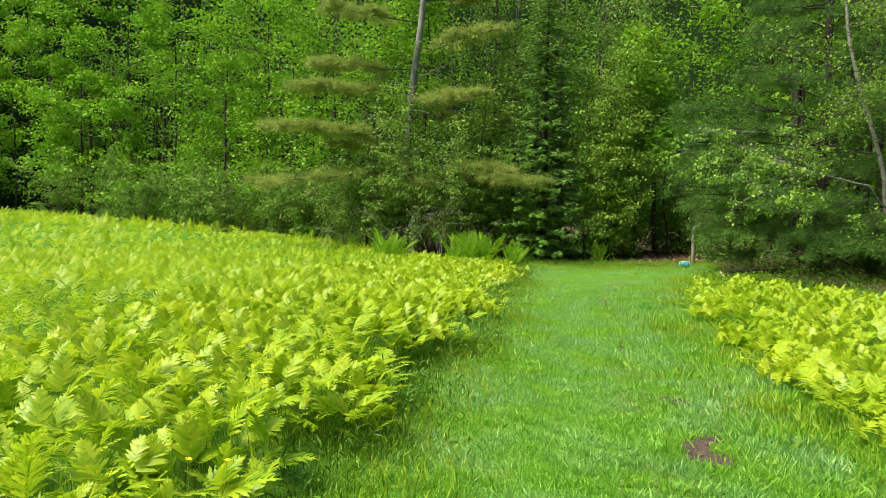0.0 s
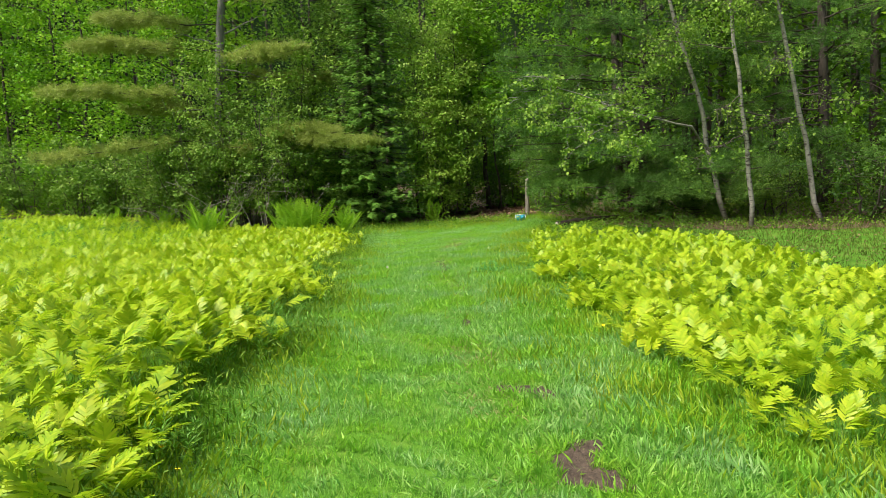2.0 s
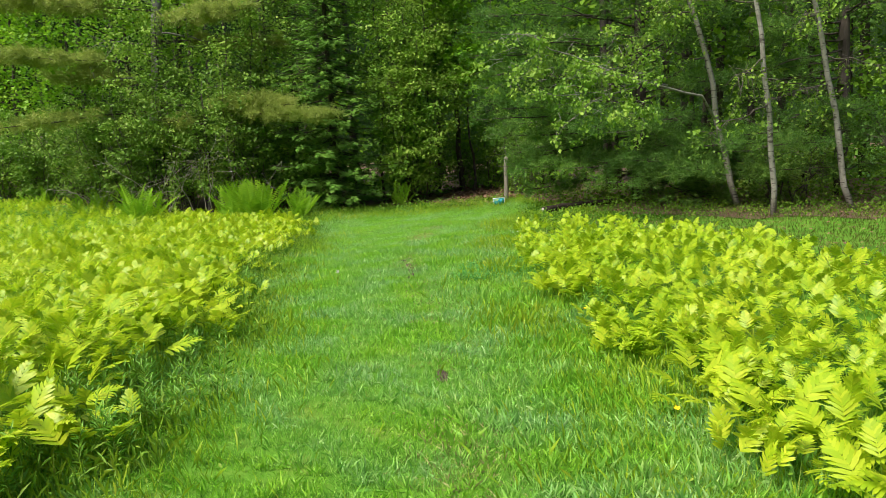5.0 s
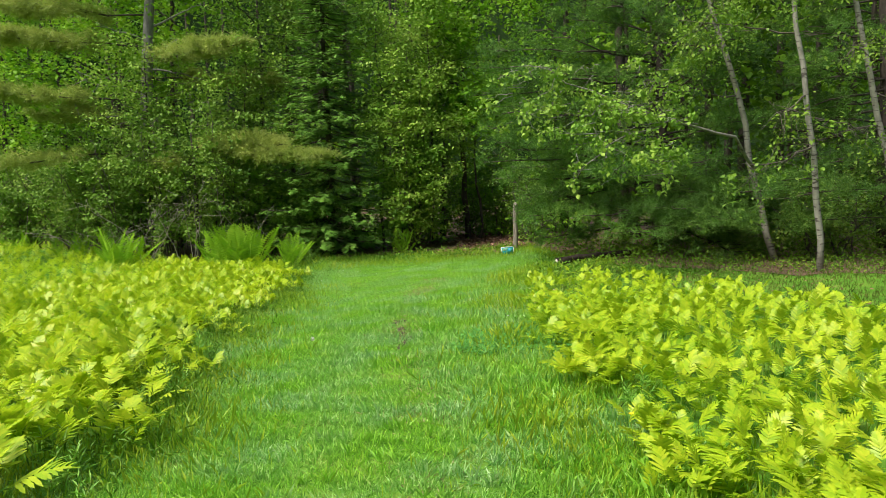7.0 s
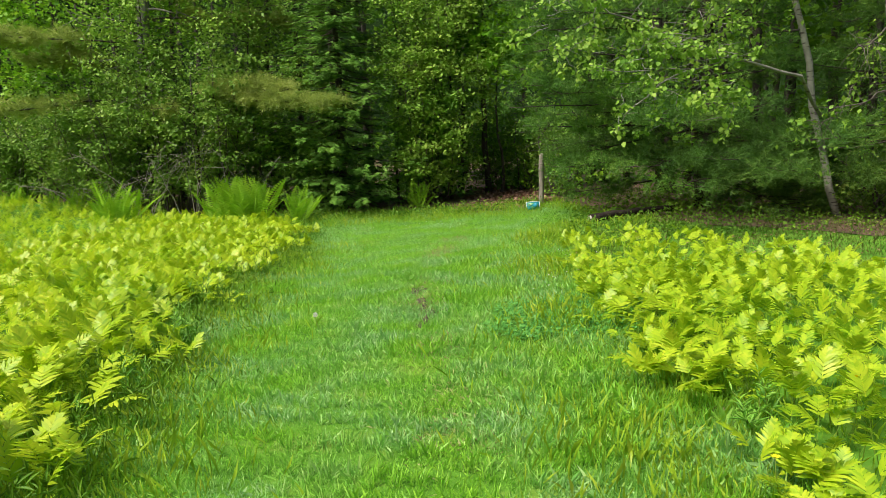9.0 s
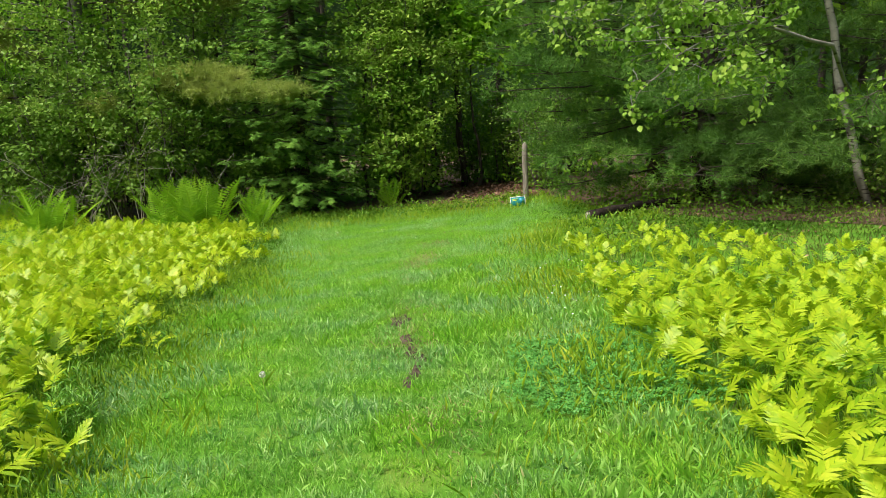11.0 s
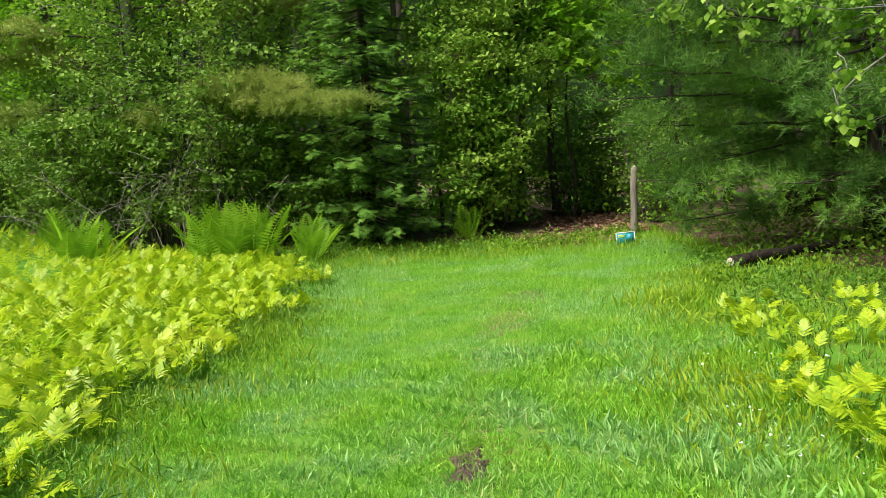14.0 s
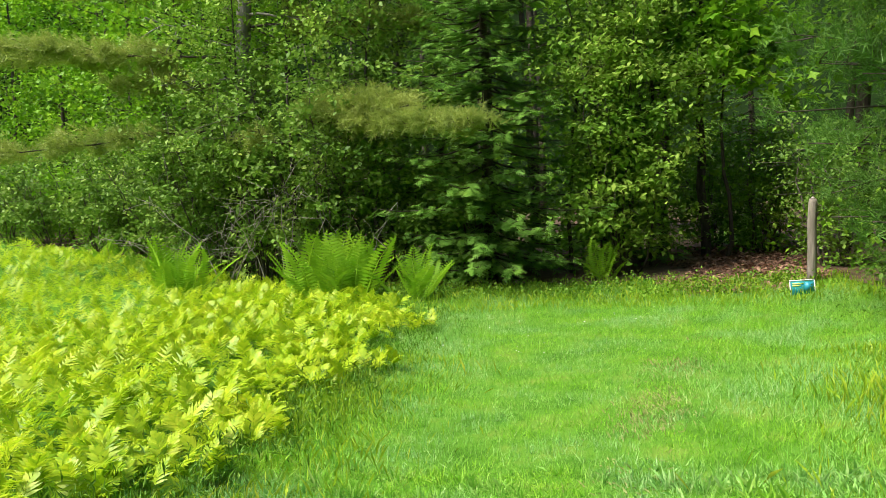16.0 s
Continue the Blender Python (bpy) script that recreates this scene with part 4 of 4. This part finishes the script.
# single fern plants along both edges of the path
frond_meshes = []
for k in range(6):
    fv_, ft_ = FRONDS[k]
    stem = tri([(-0.018, -0.9, -0.42), (0.018, -0.9, -0.42), (0.014, -0.35, -0.04), (-0.014, -0.35, -0.04), (0.01, 0.05, 0.01), (-0.01, 0.05, 0.01)], [(0, 1, 2), (0, 2, 3), (3, 2, 4), (3, 4, 5)])
    v_, t_ = join([(fv_, ft_), stem])
    v_ = v_ + np.array([0, 0.9, 0.42])
    frond_meshes.append(mesh_of("frond", v_, t_, FERN))
g = np.random.default_rng(41)
for i in range(160):
    yy = g.uniform(-1.5, 18) if i % 2 else g.uniform(1.8, 12.5)
    if i % 2:
        xx = float(left_edge(yy)) - abs(g.normal(0, 0.35)) - 0.2
        tall = 0.27 * float(np.interp(yy, [5, 12, 18], [1, 0.75, 0.6]))
    else:
        xx = float(right_edge(yy)) + abs(g.normal(0, 0.5)) + 0.12
        tall = 0.24 * float(np.interp(yy, [5, 12, 18], [1, 0.85, 0.6]))
    e = thing("sensitive_fern", xx, yy, "yellow-green sensitive fern plant at the edge of the path", "fern", "ferns edging the path", -0.01)
    n = int(g.integers(3, 6))
    for k in range(n):
        f = new("frond", frond_meshes[int(g.integers(0, 6))])
        f.parent = e
        s = tall * g.uniform(0.75, 1.2)
        f.matrix_basis = pose(g.normal(0, 0.03), g.normal(0, 0.03), 0, g.uniform(12, 42), g.normal(0, 10), 360 * (k + g.uniform(-0.3, 0.3)) / n) @ Matrix.Scale(s, 4)

# tall upright ferns under the trees
tall_shapes = [mesh_of("frond", *tall_frond_shape(19, s), TALL_FERN) for s in range(4)]
g = np.random.default_rng(51)


def tall_fern(x, y, height, n, wide, label):
    e = thing("tall_fern", x, y, label, "fern", "tall ferns under the trees")
    for k in range(n):
        f = new("frond", tall_shapes[k % 4])
        f.parent = e
        yaw = 360 * k / n + g.uniform(-20, 20)
        lean = g.uniform(4, 42)
        px, py = g.normal(0, wide, 2)
        f.matrix_basis = pose(px, py, -0.02, 90 - lean, 0, yaw) @ Matrix.Scale(height * g.uniform(0.6, 1.12), 4)


tall_fern(-6.9, 21.9, 1.4, 34, 0.26, "big clump of tall bright green ferns before the shrubs")
tall_fern(-6.45, 22.0, 1.4, 24, 0.18, "tall bright green ferns before the shrubs")
tall_fern(-5.15, 21.9, 1.05, 15, 0.07, "narrow clump of tall upright ferns")
tall_fern(-10.1, 22.0, 1.25, 24, 0.22, "clump of tall ferns at the end of the fern field")
tall_fern(-2.35, 24.0, 0.9, 10, 0.08, "small dark fern clump under the fir boughs")
tall_fern(-13.2, 24.8, 0.9, 14, 0.3, "low fern clump in the shade of the shrubs")
tall_fern(-15.5, 26.0, 0.8, 14, 0.3, "low fern clump in the shade of the shrubs")

# ---- grass ----


SLIVER = tri([(-0.5, 0, 0), (0.5, 0, 0), (0, 0.5, 1)], [(0, 1, 2)])


def blades(x, y, tall, wide, g, bend=0.5, shape=None, lean=0.0, stray=1.6, tip=0.28):
    """Grass: the blades lie over in swathes that turn slowly across the ground."""
    n = len(x)
    pos = np.stack([x, y, land(x, y) - 0.008], -1)
    flow = 2.2 * np.sin(0.9 * x + 0.5 * y) + 1.8 * np.sin(1.7 * y - 0.8 * x + 1)
    r = turns(flow + g.normal(0, stray, n), -lean * (0.5 + 0.5 * np.sin(2.3 * x + 1.1 * y) * np.sin(1.9 * y)) + g.normal(0, tip, n), g.normal(0, tip, n))
    t = tall * g.uniform(0.5, 1.25, n)
    return strew(shape or BLADE, pos, r, np.stack([wide * g.uniform(0.7, 1.3, n), t * bend * g.uniform(0.4, 1.4, n), t], -1))


DIRT_SPOTS = [(1.0, 1.3, 0.2, 0.32), (1.07, 0.95, 0.19, 0.36), (0.66, 2.62, 0.15, 0.13), (-0.92, 11.8, 0.07, 0.19), (-0.78, 11.05, 0.06, 0.16), (-0.70, 10.65, 0.05, 0.12), (-0.66, 10.2, 0.06, 0.24), (0.05, 5.3, 0.05, 0.10)]


g = np.random.default_rng(58)
DIRT_SPOTS = [(cx + g.normal(0, 0.55) * rx, cy + g.normal(0, 0.6) * ry, rx * g.uniform(0.35, 0.75), ry * g.uniform(0.3, 0.6)) for cx, cy, rx, ry in DIRT_SPOTS for k in range(4)]


def off_dirt(x, y, g):
    ok = np.ones(len(x), bool)
    for cx, cy, rx, ry in DIRT_SPOTS:
        d = ((x - cx) / rx) ** 2 + ((y - cy) / ry) ** 2 + 0.4 * np.sin(x * 37) * np.sin(y * 31)
        ok &= (d > 1) | (g.random(len(x)) < 0.14)
    return ok


def mown(x, y):
    return (x > left_edge(y) - 0.5) & (x < right_edge(y) + 0.5) & (y < woods_edge(x) - 0.2 + 0.3 * np.sin(x * 5))


def clover_at(x, y):
    return ((x - 0.62) / 0.7) ** 2 + ((y - 9.75) / 0.95) ** 2 + 0.25 * np.sin(6 * x + 4 * y) < 1


g = np.random.default_rng(61)
def mown_blades(n, y0, y1, wide, shape, fade=0.0):
    x, y = spread_points(n, -4.6, 2.6, y0, y1)
    ok = mown(x, y) & off_dirt(x, y, g)
    ok &= ~clover_at(x, y) | (g.random(n) < 0.12)
    if fade:
        ok &= g.random(n) < np.clip((y - y0) / fade, 0, 1)
    x, y = x[ok], y[ok]
    # blades gather in tufts
    kx, ky = np.round(x * 9 + np.sin(5 * y)) / 9, np.round(y * 9 + np.sin(4 * x)) / 9
    pull = g.uniform(0, 0.5, len(x))
    x, y = x + (kx - x) * pull, y + (ky - y) * pull
    tuft = np.sin(kx * 91.7 + ky * 47.3) * np.sin(ky * 83.1 - kx * 29.9)
    swathe = 0.064 + 0.014 * np.sin(x * 4.1 + 1.6 * y) * np.sin(3.3 * y + x) + 0.03 * tuft + 0.03 * np.clip((np.abs(x + 0.45 + 0.08 * y) - 0.8), 0, 1)
    return blades(x, y, swathe, wide, g, 0.85, shape, 0.0, 2.2, 0.42)


near_grass = [mown_blades(230000, -0.6, 14.5, 0.0029, BLADE), mown_blades(290000, -0.6, 14.5, 0.003, SLIVER), mown_blades(120000, 14.5, 23.6, 0.006, SLIVER), mown_blades(40000, -8, -0.6, 0.006, SLIVER, 5.0)]
tagged(part("path_grass", join(near_grass), GRASS), "short mown green grass of the path", "grass", kind="stuff")

# worn, dry strip down the middle of the path
y = g.uniform(-2, 19, 15000)
x = np.interp(y, [0, 5, 8, 10.5, 12, 16, 20], [0.7, 0.1, -0.2, -0.7, -0.9, -1.0, -0.5]) + g.normal(0, 0.17, len(y))
ok = np.sin(2.6 * y + 1) * np.sin(1.1 * y) + g.normal(0, 0.4, len(y)) > 0.1
tagged(part("dry_grass", blades(x[ok], y[ok], 0.05, 0.005, g, 1.2, BLADE, 0.6), STRAW), "straw-coloured worn grass down the middle of the path", "grass", kind="stuff")

# rank growth along the margins and under the ferns
x, y = spread_points(240000, -6, 6, -1.5, 18)
band = 0.9 * np.exp(-((x - left_edge(y) + 0.2) / 0.7) ** 2) + 0.9 * np.exp(-((x - right_edge(y)) / 0.6) ** 2) + 0.14 * (in_left(x, y) | in_right(x, y))
ok = g.random(len(x)) < band
rank_a = blades(x[ok], y[ok], 0.12 + 0.05 * np.sin(3 * x[ok]) * np.sin(2.1 * y[ok]), 0.0036, g, 0.6)
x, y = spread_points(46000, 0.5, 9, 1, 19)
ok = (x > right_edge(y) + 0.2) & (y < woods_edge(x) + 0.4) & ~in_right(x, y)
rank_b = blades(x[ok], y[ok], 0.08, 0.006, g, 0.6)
x, y = spread_points(36000, -14, 3, 17.5, 24)
ok = (y < woods_edge(x) + 0.2) & (y > woods_edge(x) - 2.2) & (g.random(len(x)) < 0.7)
rank_c = blades(x[ok], y[ok], 0.15, 0.007, g, 0.6)
tagged(part("verge_grass", rank_b, VERGE), "thin olive grass on the verge by the pine, darkened with its shade", "grass", kind="stuff")
tagged(part("rank_grass", join([rank_a, rank_c]), RANK), "longer rank grass along the fern margins", "grass", kind="stuff")

# broad weeds in the margins
x, y = spread_points(60000, -6, 8, -2, 23)
band = np.exp(-((x - left_edge(y) - 0.1) / 0.4) ** 2) + 0.8 * np.exp(-((x - right_edge(y)) / 0.5) ** 2) + 0.22 * ((y > 12.5) & (x > 0.8)) + 0.5 * np.exp(-((y - woods_edge(x) + 0.7) / 0.8) ** 2)
ok = (g.random(len(x)) < band) & (y < woods_edge(x) + 0.8)
n = ok.sum()
weeds = strew(LEAF, np.stack([x[ok], y[ok], land(x[ok], y[ok]) + g.uniform(0.02, 0.18, n)], -1), turns(g.uniform(0, 6.28, n), g.normal(0.6, 0.4, n), g.normal(0, 0.4, n)), np.stack([g.uniform(0.014, 0.03, n), g.uniform(0.02, 0.045, n), np.full(n, 0.04)], -1))
tagged(part("weeds", weeds, WEED), "small broad-leaved weeds along the margins", "weeds", kind="stuff")

# clumps of low leafy weeds: under the pine, along the foot of the woods and in the fern margins
x, y = spread_points(1000, 1.2, 10, 12.5, 20)
ok = (y > np.minimum(right_outer(y) * 0 + 14.6, woods_edge(x) - 2.2)) & (y < woods_edge(x) + 0.9) & ((y > 15) | (x > right_outer(y)))
x, y = x[ok], y[ok]
xl = rng.uniform(0, 1, 1500)
yl = rng.uniform(-1.5, 21, 1500)
xl = left_edge(yl) - 0.1 + rng.normal(0, 0.33, 1500)
xf, yf = spread_points(900, -7, 1, 22, 24.5)
okf = np.abs(yf - woods_edge(xf) + 0.6) < 0.8
cx, cy = np.concatenate([x, xf[okf]]), np.concatenate([y, yf[okf]])
clumps = np.stack([cx, cy, land(cx, cy) + rng.uniform(0.03, 0.13, len(cx))], -1)
margin = np.stack([xl, yl, land(xl, yl) + rng.uniform(0.04, 0.2, len(xl))], -1)
xd, yd = spread_points(900, 1.3, 9.5, 17.5, 24)
okd = yd > woods_edge(xd) - 0.2
shade = np.stack([xd[okd], yd[okd], land(xd[okd], yd[okd]) + rng.uniform(0.03, 0.3, okd.sum())], -1)
weeds = [leaf_cloud(clumps, 11, 0.08, 0.055, LEAF, rng, 0.7, -0.5), leaf_cloud(margin[::2], 10, 0.07, 0.075, LANCE, rng, 0.9, -0.9), leaf_cloud(shade, 9, 0.12, 0.085, LEAF, rng, 0.6, -0.2)]
tagged(part("leafy_weeds", join(weeds), WEED), "clumps of low leafy green weeds", "weeds", kind="stuff")

# upright leafy weeds where the ferns thin out beside the path
MEADOW_WEED = foliage("meadow_weed_leaf", [(0.0, (0.10, 0.28, 0.025)), (0.6, (0.19, 0.42, 0.04)), (1.0, (0.32, 0.53, 0.06))], 0.32, 0.45, 0.3, 1.5, 0.3)


def meadow_weed(x, y, tall, seed):
    g = np.random.default_rng(seed)
    e = thing("meadow_weed", x, y, "upright dark green leafy weed among the ferns", "weed", "leafy weeds at the fern edge", -0.01)
    for k in range(int(g.integers(3, 6))):
        foot = np.array([g.normal(0, 0.05), g.normal(0, 0.05), 0.0])
        top = foot + np.array([g.normal(0, 0.07), g.normal(0, 0.07), tall * g.uniform(0.7, 1.1)])
        line = wander(foot, top, 9, 0.006, seed * 13 + k)
        stem = part("stem", tube(line, np.linspace(0.0035, 0.0015, 9), 4), STALK, e)
        n = 22
        f = np.linspace(0.25, 1.0, n)
        pos = np.stack([np.interp(f, np.linspace(0, 1, 9), line[:, c]) for c in range(3)], -1)
        r = turns(np.arange(n) * 2.4 + g.normal(0, 0.3, n), g.normal(0.45, 0.2, n) + 0.4 * f, g.normal(0, 0.2, n))
        tagged(part("leaf_whorl", strew(LANCE, pos, r, 0.1 * (1.15 - 0.55 * f) * g.uniform(0.8, 1.2, n)), MEADOW_WEED, stem), kind="stuff")


g = np.random.default_rng(66)
for i in range(46):
    yy = g.uniform(0.6, 5.2) if i < 30 else g.uniform(5.2, 14)
    meadow_weed(float(left_edge(yy)) - 0.15 + g.normal(0, 0.24), yy, g.uniform(0.22, 0.42), 800 + i)
for i in range(14):
    yy = g.uniform(3, 13.5)
    meadow_weed(float(right_edge(yy)) + 0.35 + abs(g.normal(0, 0.6)), yy, g.uniform(0.18, 0.3), 860 + i)

# clover
x, y = spread_points(17000, -0.4, 1.4, 8.4, 11)
ok = clover_at(x, y) & clover_at(0.62 + (x - 0.62) * rng.uniform(0.8, 1.35, len(x)), 9.75 + (y - 9.75) * rng.uniform(0.8, 1.35, len(x)))
n = ok.sum()
leaflet = tri([(0, 0, 0), (0.45, 0.7, 0.05), (0, 0.95, 0), (-0.45, 0.7, 0.05)], [(0, 1, 2), (0, 2, 3)])
trefoil = join([(leaflet[0] @ np.array([[np.cos(q), np.sin(q), 0], [-np.sin(q), np.cos(q), 0], [0, 0, 1]]), leaflet[1]) for q in (0, 2.09, 4.19)])
cl = strew(trefoil, np.stack([x[ok], y[ok], land(x[ok], y[ok]) + g.uniform(0.025, 0.085, n)], -1), turns(g.uniform(0, 6.28, n), g.normal(0, 0.3, n), g.normal(0, 0.3, n)), g.uniform(0.012, 0.022, n))
tagged(part("clover_patch", cl, CLOVER), "dense patch of dark green clover in the path", "clover", kind="stuff")

# bare dirt
def dirt_patch(cx, cy, rx, ry, seed):
    g = np.random.default_rng(seed)
    n, rings = 28, 6
    v = [(0, 0, 0.02)]
    wob = 1 + 0.3 * np.sin(np.arange(n) * 2 * np.pi / n * 3 + g.uniform(0, 6)) + g.normal(0, 0.12, n)
    for r in range(1, rings + 1):
        for k in range(n):
            q, f = 2 * np.pi * k / n, r / rings
            v.append((np.cos(q) * rx * f * wob[k] * 1.15, np.sin(q) * ry * f * wob[k] * 1.15, 0.016 * (1 - f * f) + g.normal(0, 0.004) * (f < 1) - 0.006 * (f == 1) + 0.006))
    t = [(0, 1 + k, 1 + (k + 1) % n) for k in range(n)]
    for r in range(rings - 1):
        for k in range(n):
            p, q = 1 + r * n + k, 1 + r * n + (k + 1) % n
            t += [(p, p + n, q + n), (p, q + n, q)]
    v = np.array(v)
    v[:, 2] += land(cx + v[:, 0], cy + v[:, 1])
    ob = part("dirt_patch", (v, np.array(t)), DIRT, smooth=True)
    ob.location = (cx, cy, 0)
    tagged(ob, "patch of bare dark trodden dirt in the grass", "dirt", "bare patches in the path", kind="structure")


for i, spot in enumerate(DIRT_SPOTS):
    dirt_patch(*spot, 300 + i)

# leaf litter at the mouth of the trail
g = np.random.default_rng(71)
x, y = spread_points(9000, -2.0, 2.2, 22.2, 30)
ok = np.abs(x - 0.1 - 0.04 * (y - 22)) < 1.2 + 0.3 * np.sin(y * 3)
n = ok.sum()
lit = strew(LEAF, np.stack([x[ok], y[ok], land(x[ok], y[ok]) + 0.015 + g.uniform(0, 0.03, n)], -1), turns(g.uniform(0, 6.28, n), g.normal(0, 0.3, n), g.normal(0, 0.3, n)), g.uniform(0.06, 0.13, n))
x, y = spread_points(1800, 2.6, 10, 6, 18)
ok = (x > right_outer(y) - 0.2) & (y < woods_edge(x) + 1)
n = ok.sum()
verge = strew(LEAF, np.stack([x[ok], y[ok], land(x[ok], y[ok]) + g.uniform(0.015, 0.06, n)], -1), turns(g.uniform(0, 6.28, n), g.normal(0, 0.3, n), g.normal(0, 0.3, n)), g.uniform(0.03, 0.07, n))
tagged(part("verge_litter", verge, LITTER), "brown fallen leaves in the thin grass by the pine", "leaf litter", kind="stuff")
tagged(part("leaf_litter", lit, LITTER), "reddish brown fallen leaves on the trail", "leaf litter", kind="stuff")

# ---- post, sign, log ----
post = thing("wooden_post", 1.02, 22.7, "weathered grey wooden post at the mouth of the trail", "post")
pl = np.array([(0.0, 0, -0.3), (0.0, 0, 0.2), (0.012, 0, 0.55), (0.01, 0, 0.9), (0.025, 0, 1.25), (0.03, 0, 1.30)])
pr = np.array([0.07, 0.069, 0.066, 0.067, 0.063, 0.05])
part("shaft", tube(pl, pr, 12), POST_WOOD, post)
part("split_top", tube([(0.03, 0, 1.298), (0.032, 0.005, 1.315), (0.04, 0.01, 1.325)], [0.05, 0.032, 0.014], 9), CUT_WOOD, post, "grey weathered end grain")

sign = thing("trail_sign", 0.78, 21.7, "small teal trail sign with a white border on a stake", "sign")
sign.rotation_euler = (radians(-8), radians(-3), radians(4))
part("panel", box(-0.16, -0.006, 0.02, 0.16, 0.006, 0.22, 0.004), TEAL, sign)
for nm, b in (("border_top", (-0.168, -0.011, 0.214, 0.168, 0.0, 0.23)), ("border_side", (-0.168, -0.011, 0.01, -0.155, 0.0, 0.214)), ("border_side", (0.155, -0.011, 0.01, 0.168, 0.0, 0.214))):
    part(nm, box(*b, 0.002), WHITE, sign, "white border strip")
part("picture_panel", box(0.03, -0.0105, 0.07, 0.135, -0.0062, 0.19), BLUE, sign, "blue picture on the sign")
part("lettering_bar", box(-0.13, -0.0105, 0.168, 0.015, -0.0062, 0.184), LIME, sign, "yellow-green line of lettering")
part("lettering_bar", box(-0.13, -0.0105, 0.140, -0.02, -0.0062, 0.155), LIME, sign, "yellow-green line of lettering")
part("stake", box(-0.014, 0.007, -0.2, 0.014, 0.03, 0.2, 0.003), STEEL, sign)
part("stake", box(0.14, 0.007, -0.2, 0.158, 0.03, 0.2, 0.003), STEEL, sign)

log = thing("fallen_log", 1.75, 18.0, "dark fallen log with a pale sawn end", "log", dz=0.075)
lp = wander((0, 0, 0), (1.9, 1.3, 0.04), 9, 0.03, 5)
part("bark", tube(lp, np.linspace(0.085, 0.065, 9), 12), LOG_BARK, log)
part("sawn_end", tube([(-0.012, -0.008, 0), (0.004, 0.0, 0)], [0.062, 0.07], 12), CUT_WOOD, log, "pale sawn end of the log")

# ---- flowers ----


def buttercup(x, y, tall, seed):
    g = np.random.default_rng(seed)
    e = thing("buttercup", x, y, "yellow buttercup on a thin green stem", "flower", "buttercups among the ferns")
    line = wander((0, 0, -0.02), (g.normal(0, 0.05), g.normal(0, 0.05), tall), 6, 0.008, seed)
    part("stem", tube(line, np.linspace(0.0025, 0.0015, 6), 4), STALK, e)
    petal = tri([(0, 0.002, 0), (0.008, 0.010, 0.006), (0.006, 0.017, 0.011), (-0.006, 0.017, 0.011), (-0.008, 0.010, 0.006)], [(0, 1, 2), (0, 2, 3), (0, 3, 4)])
    tilt = turns(np.array([g.uniform(0, 6.28)]), np.array([g.normal(0, 0.3)]), np.array([0.0]))[0]
    for k in range(5):
        q = k * 2 * np.pi / 5
        rz = np.array([[np.cos(q), -np.sin(q), 0], [np.sin(q), np.cos(q), 0], [0, 0, 1]])
        part("petal", (petal[0] @ rz.T @ tilt.T + line[-1], petal[1]), YELLOW, e)
    part("eye", (lathe([(0.001, 0), (0.005, 0.003), (0.003, 0.007)], 6)[0] @ tilt.T + line[-1], lathe([(0.001, 0), (0.005, 0.003), (0.003, 0.007)], 6)[1]), YELLOW, e)


for i, (x, y, h) in enumerate([(-1.97, -1.11, 0.47), (-1.79, -1.18, 0.47), (-1.44, -1.54, 0.46), (-1.29, -1.57, 0.46), (-1.68, -0.70, 0.46), (-1.85, -0.34, 0.47), (-1.38, 0.78, 0.25), (-1.1, 0.45, 0.25), (-1.74, 1.77, 0.25), (1.43, 3.88, 0.25), (1.9, 7.0, 0.35), (1.25, 6.2, 0.3), (-1.9, 2.4, 0.3), (-4.2, 13.6, 0.3)]):
    buttercup(x, y, h, 400 + i)

dandelion = thing("dandelion_clock", -1.62, 9.8, "grey dandelion seed head on a pale stem", "flower")
part("stem", tube([(0.03, 0, -0.02), (0.01, 0, 0.08), (0, 0, 0.16)], [0.003, 0.003, 0.0025], 5), STALK, dandelion)
g = np.random.default_rng(81)
dirs = g.normal(size=(90, 3))
dirs /= np.linalg.norm(dirs, axis=1)[:, None]
star = tri([(-0.05, 0, 0), (0.05, 0, 0), (0, 0, 0.8), (-0.3, 0, 1), (0.3, 0, 1), (0, -0.3, 1), (0, 0.3, 1)], [(0, 1, 2), (2, 3, 4), (2, 5, 6)])
yaw = np.arctan2(dirs[:, 1], dirs[:, 0]) - np.pi / 2
tilt = np.arctan2(dirs[:, 2], np.hypot(dirs[:, 0], dirs[:, 1])) - np.pi / 2
part("seed_head", strew(star, np.tile([[0, 0, 0.175]], (90, 1)), turns(yaw, tilt, np.zeros(90)), np.full(90, 0.021)), FLUFF, dandelion)

x, y = spread_points(110, 0.4, 1.4, 11, 13.4)
x3, y3 = spread_points(120, -5, -1, 17.5, 20.5)
x, y = np.concatenate([x, x3]), np.concatenate([y, y3])
n = len(x)
daisy = tri([(0, 0, 0), (0.5, 0.2, 0.1), (0.2, 0.5, 0.1), (-0.5, 0.2, 0.1), (-0.2, -0.5, 0.1), (0.4, -0.4, 0.1)], [(0, 1, 2), (0, 2, 3), (0, 3, 4), (0, 4, 5)])
tagged(part("white_flowers", strew(daisy, np.stack([x, y, land(x, y) + rng.uniform(0.08, 0.2, n)], -1), turns(rng.uniform(0, 6, n), rng.normal(0, 0.3, n), rng.normal(0, 0.3, n)), rng.uniform(0.008, 0.02, n)), PETAL),
       "scattered tiny white flowers in the long grass", "flowers", kind="stuff")
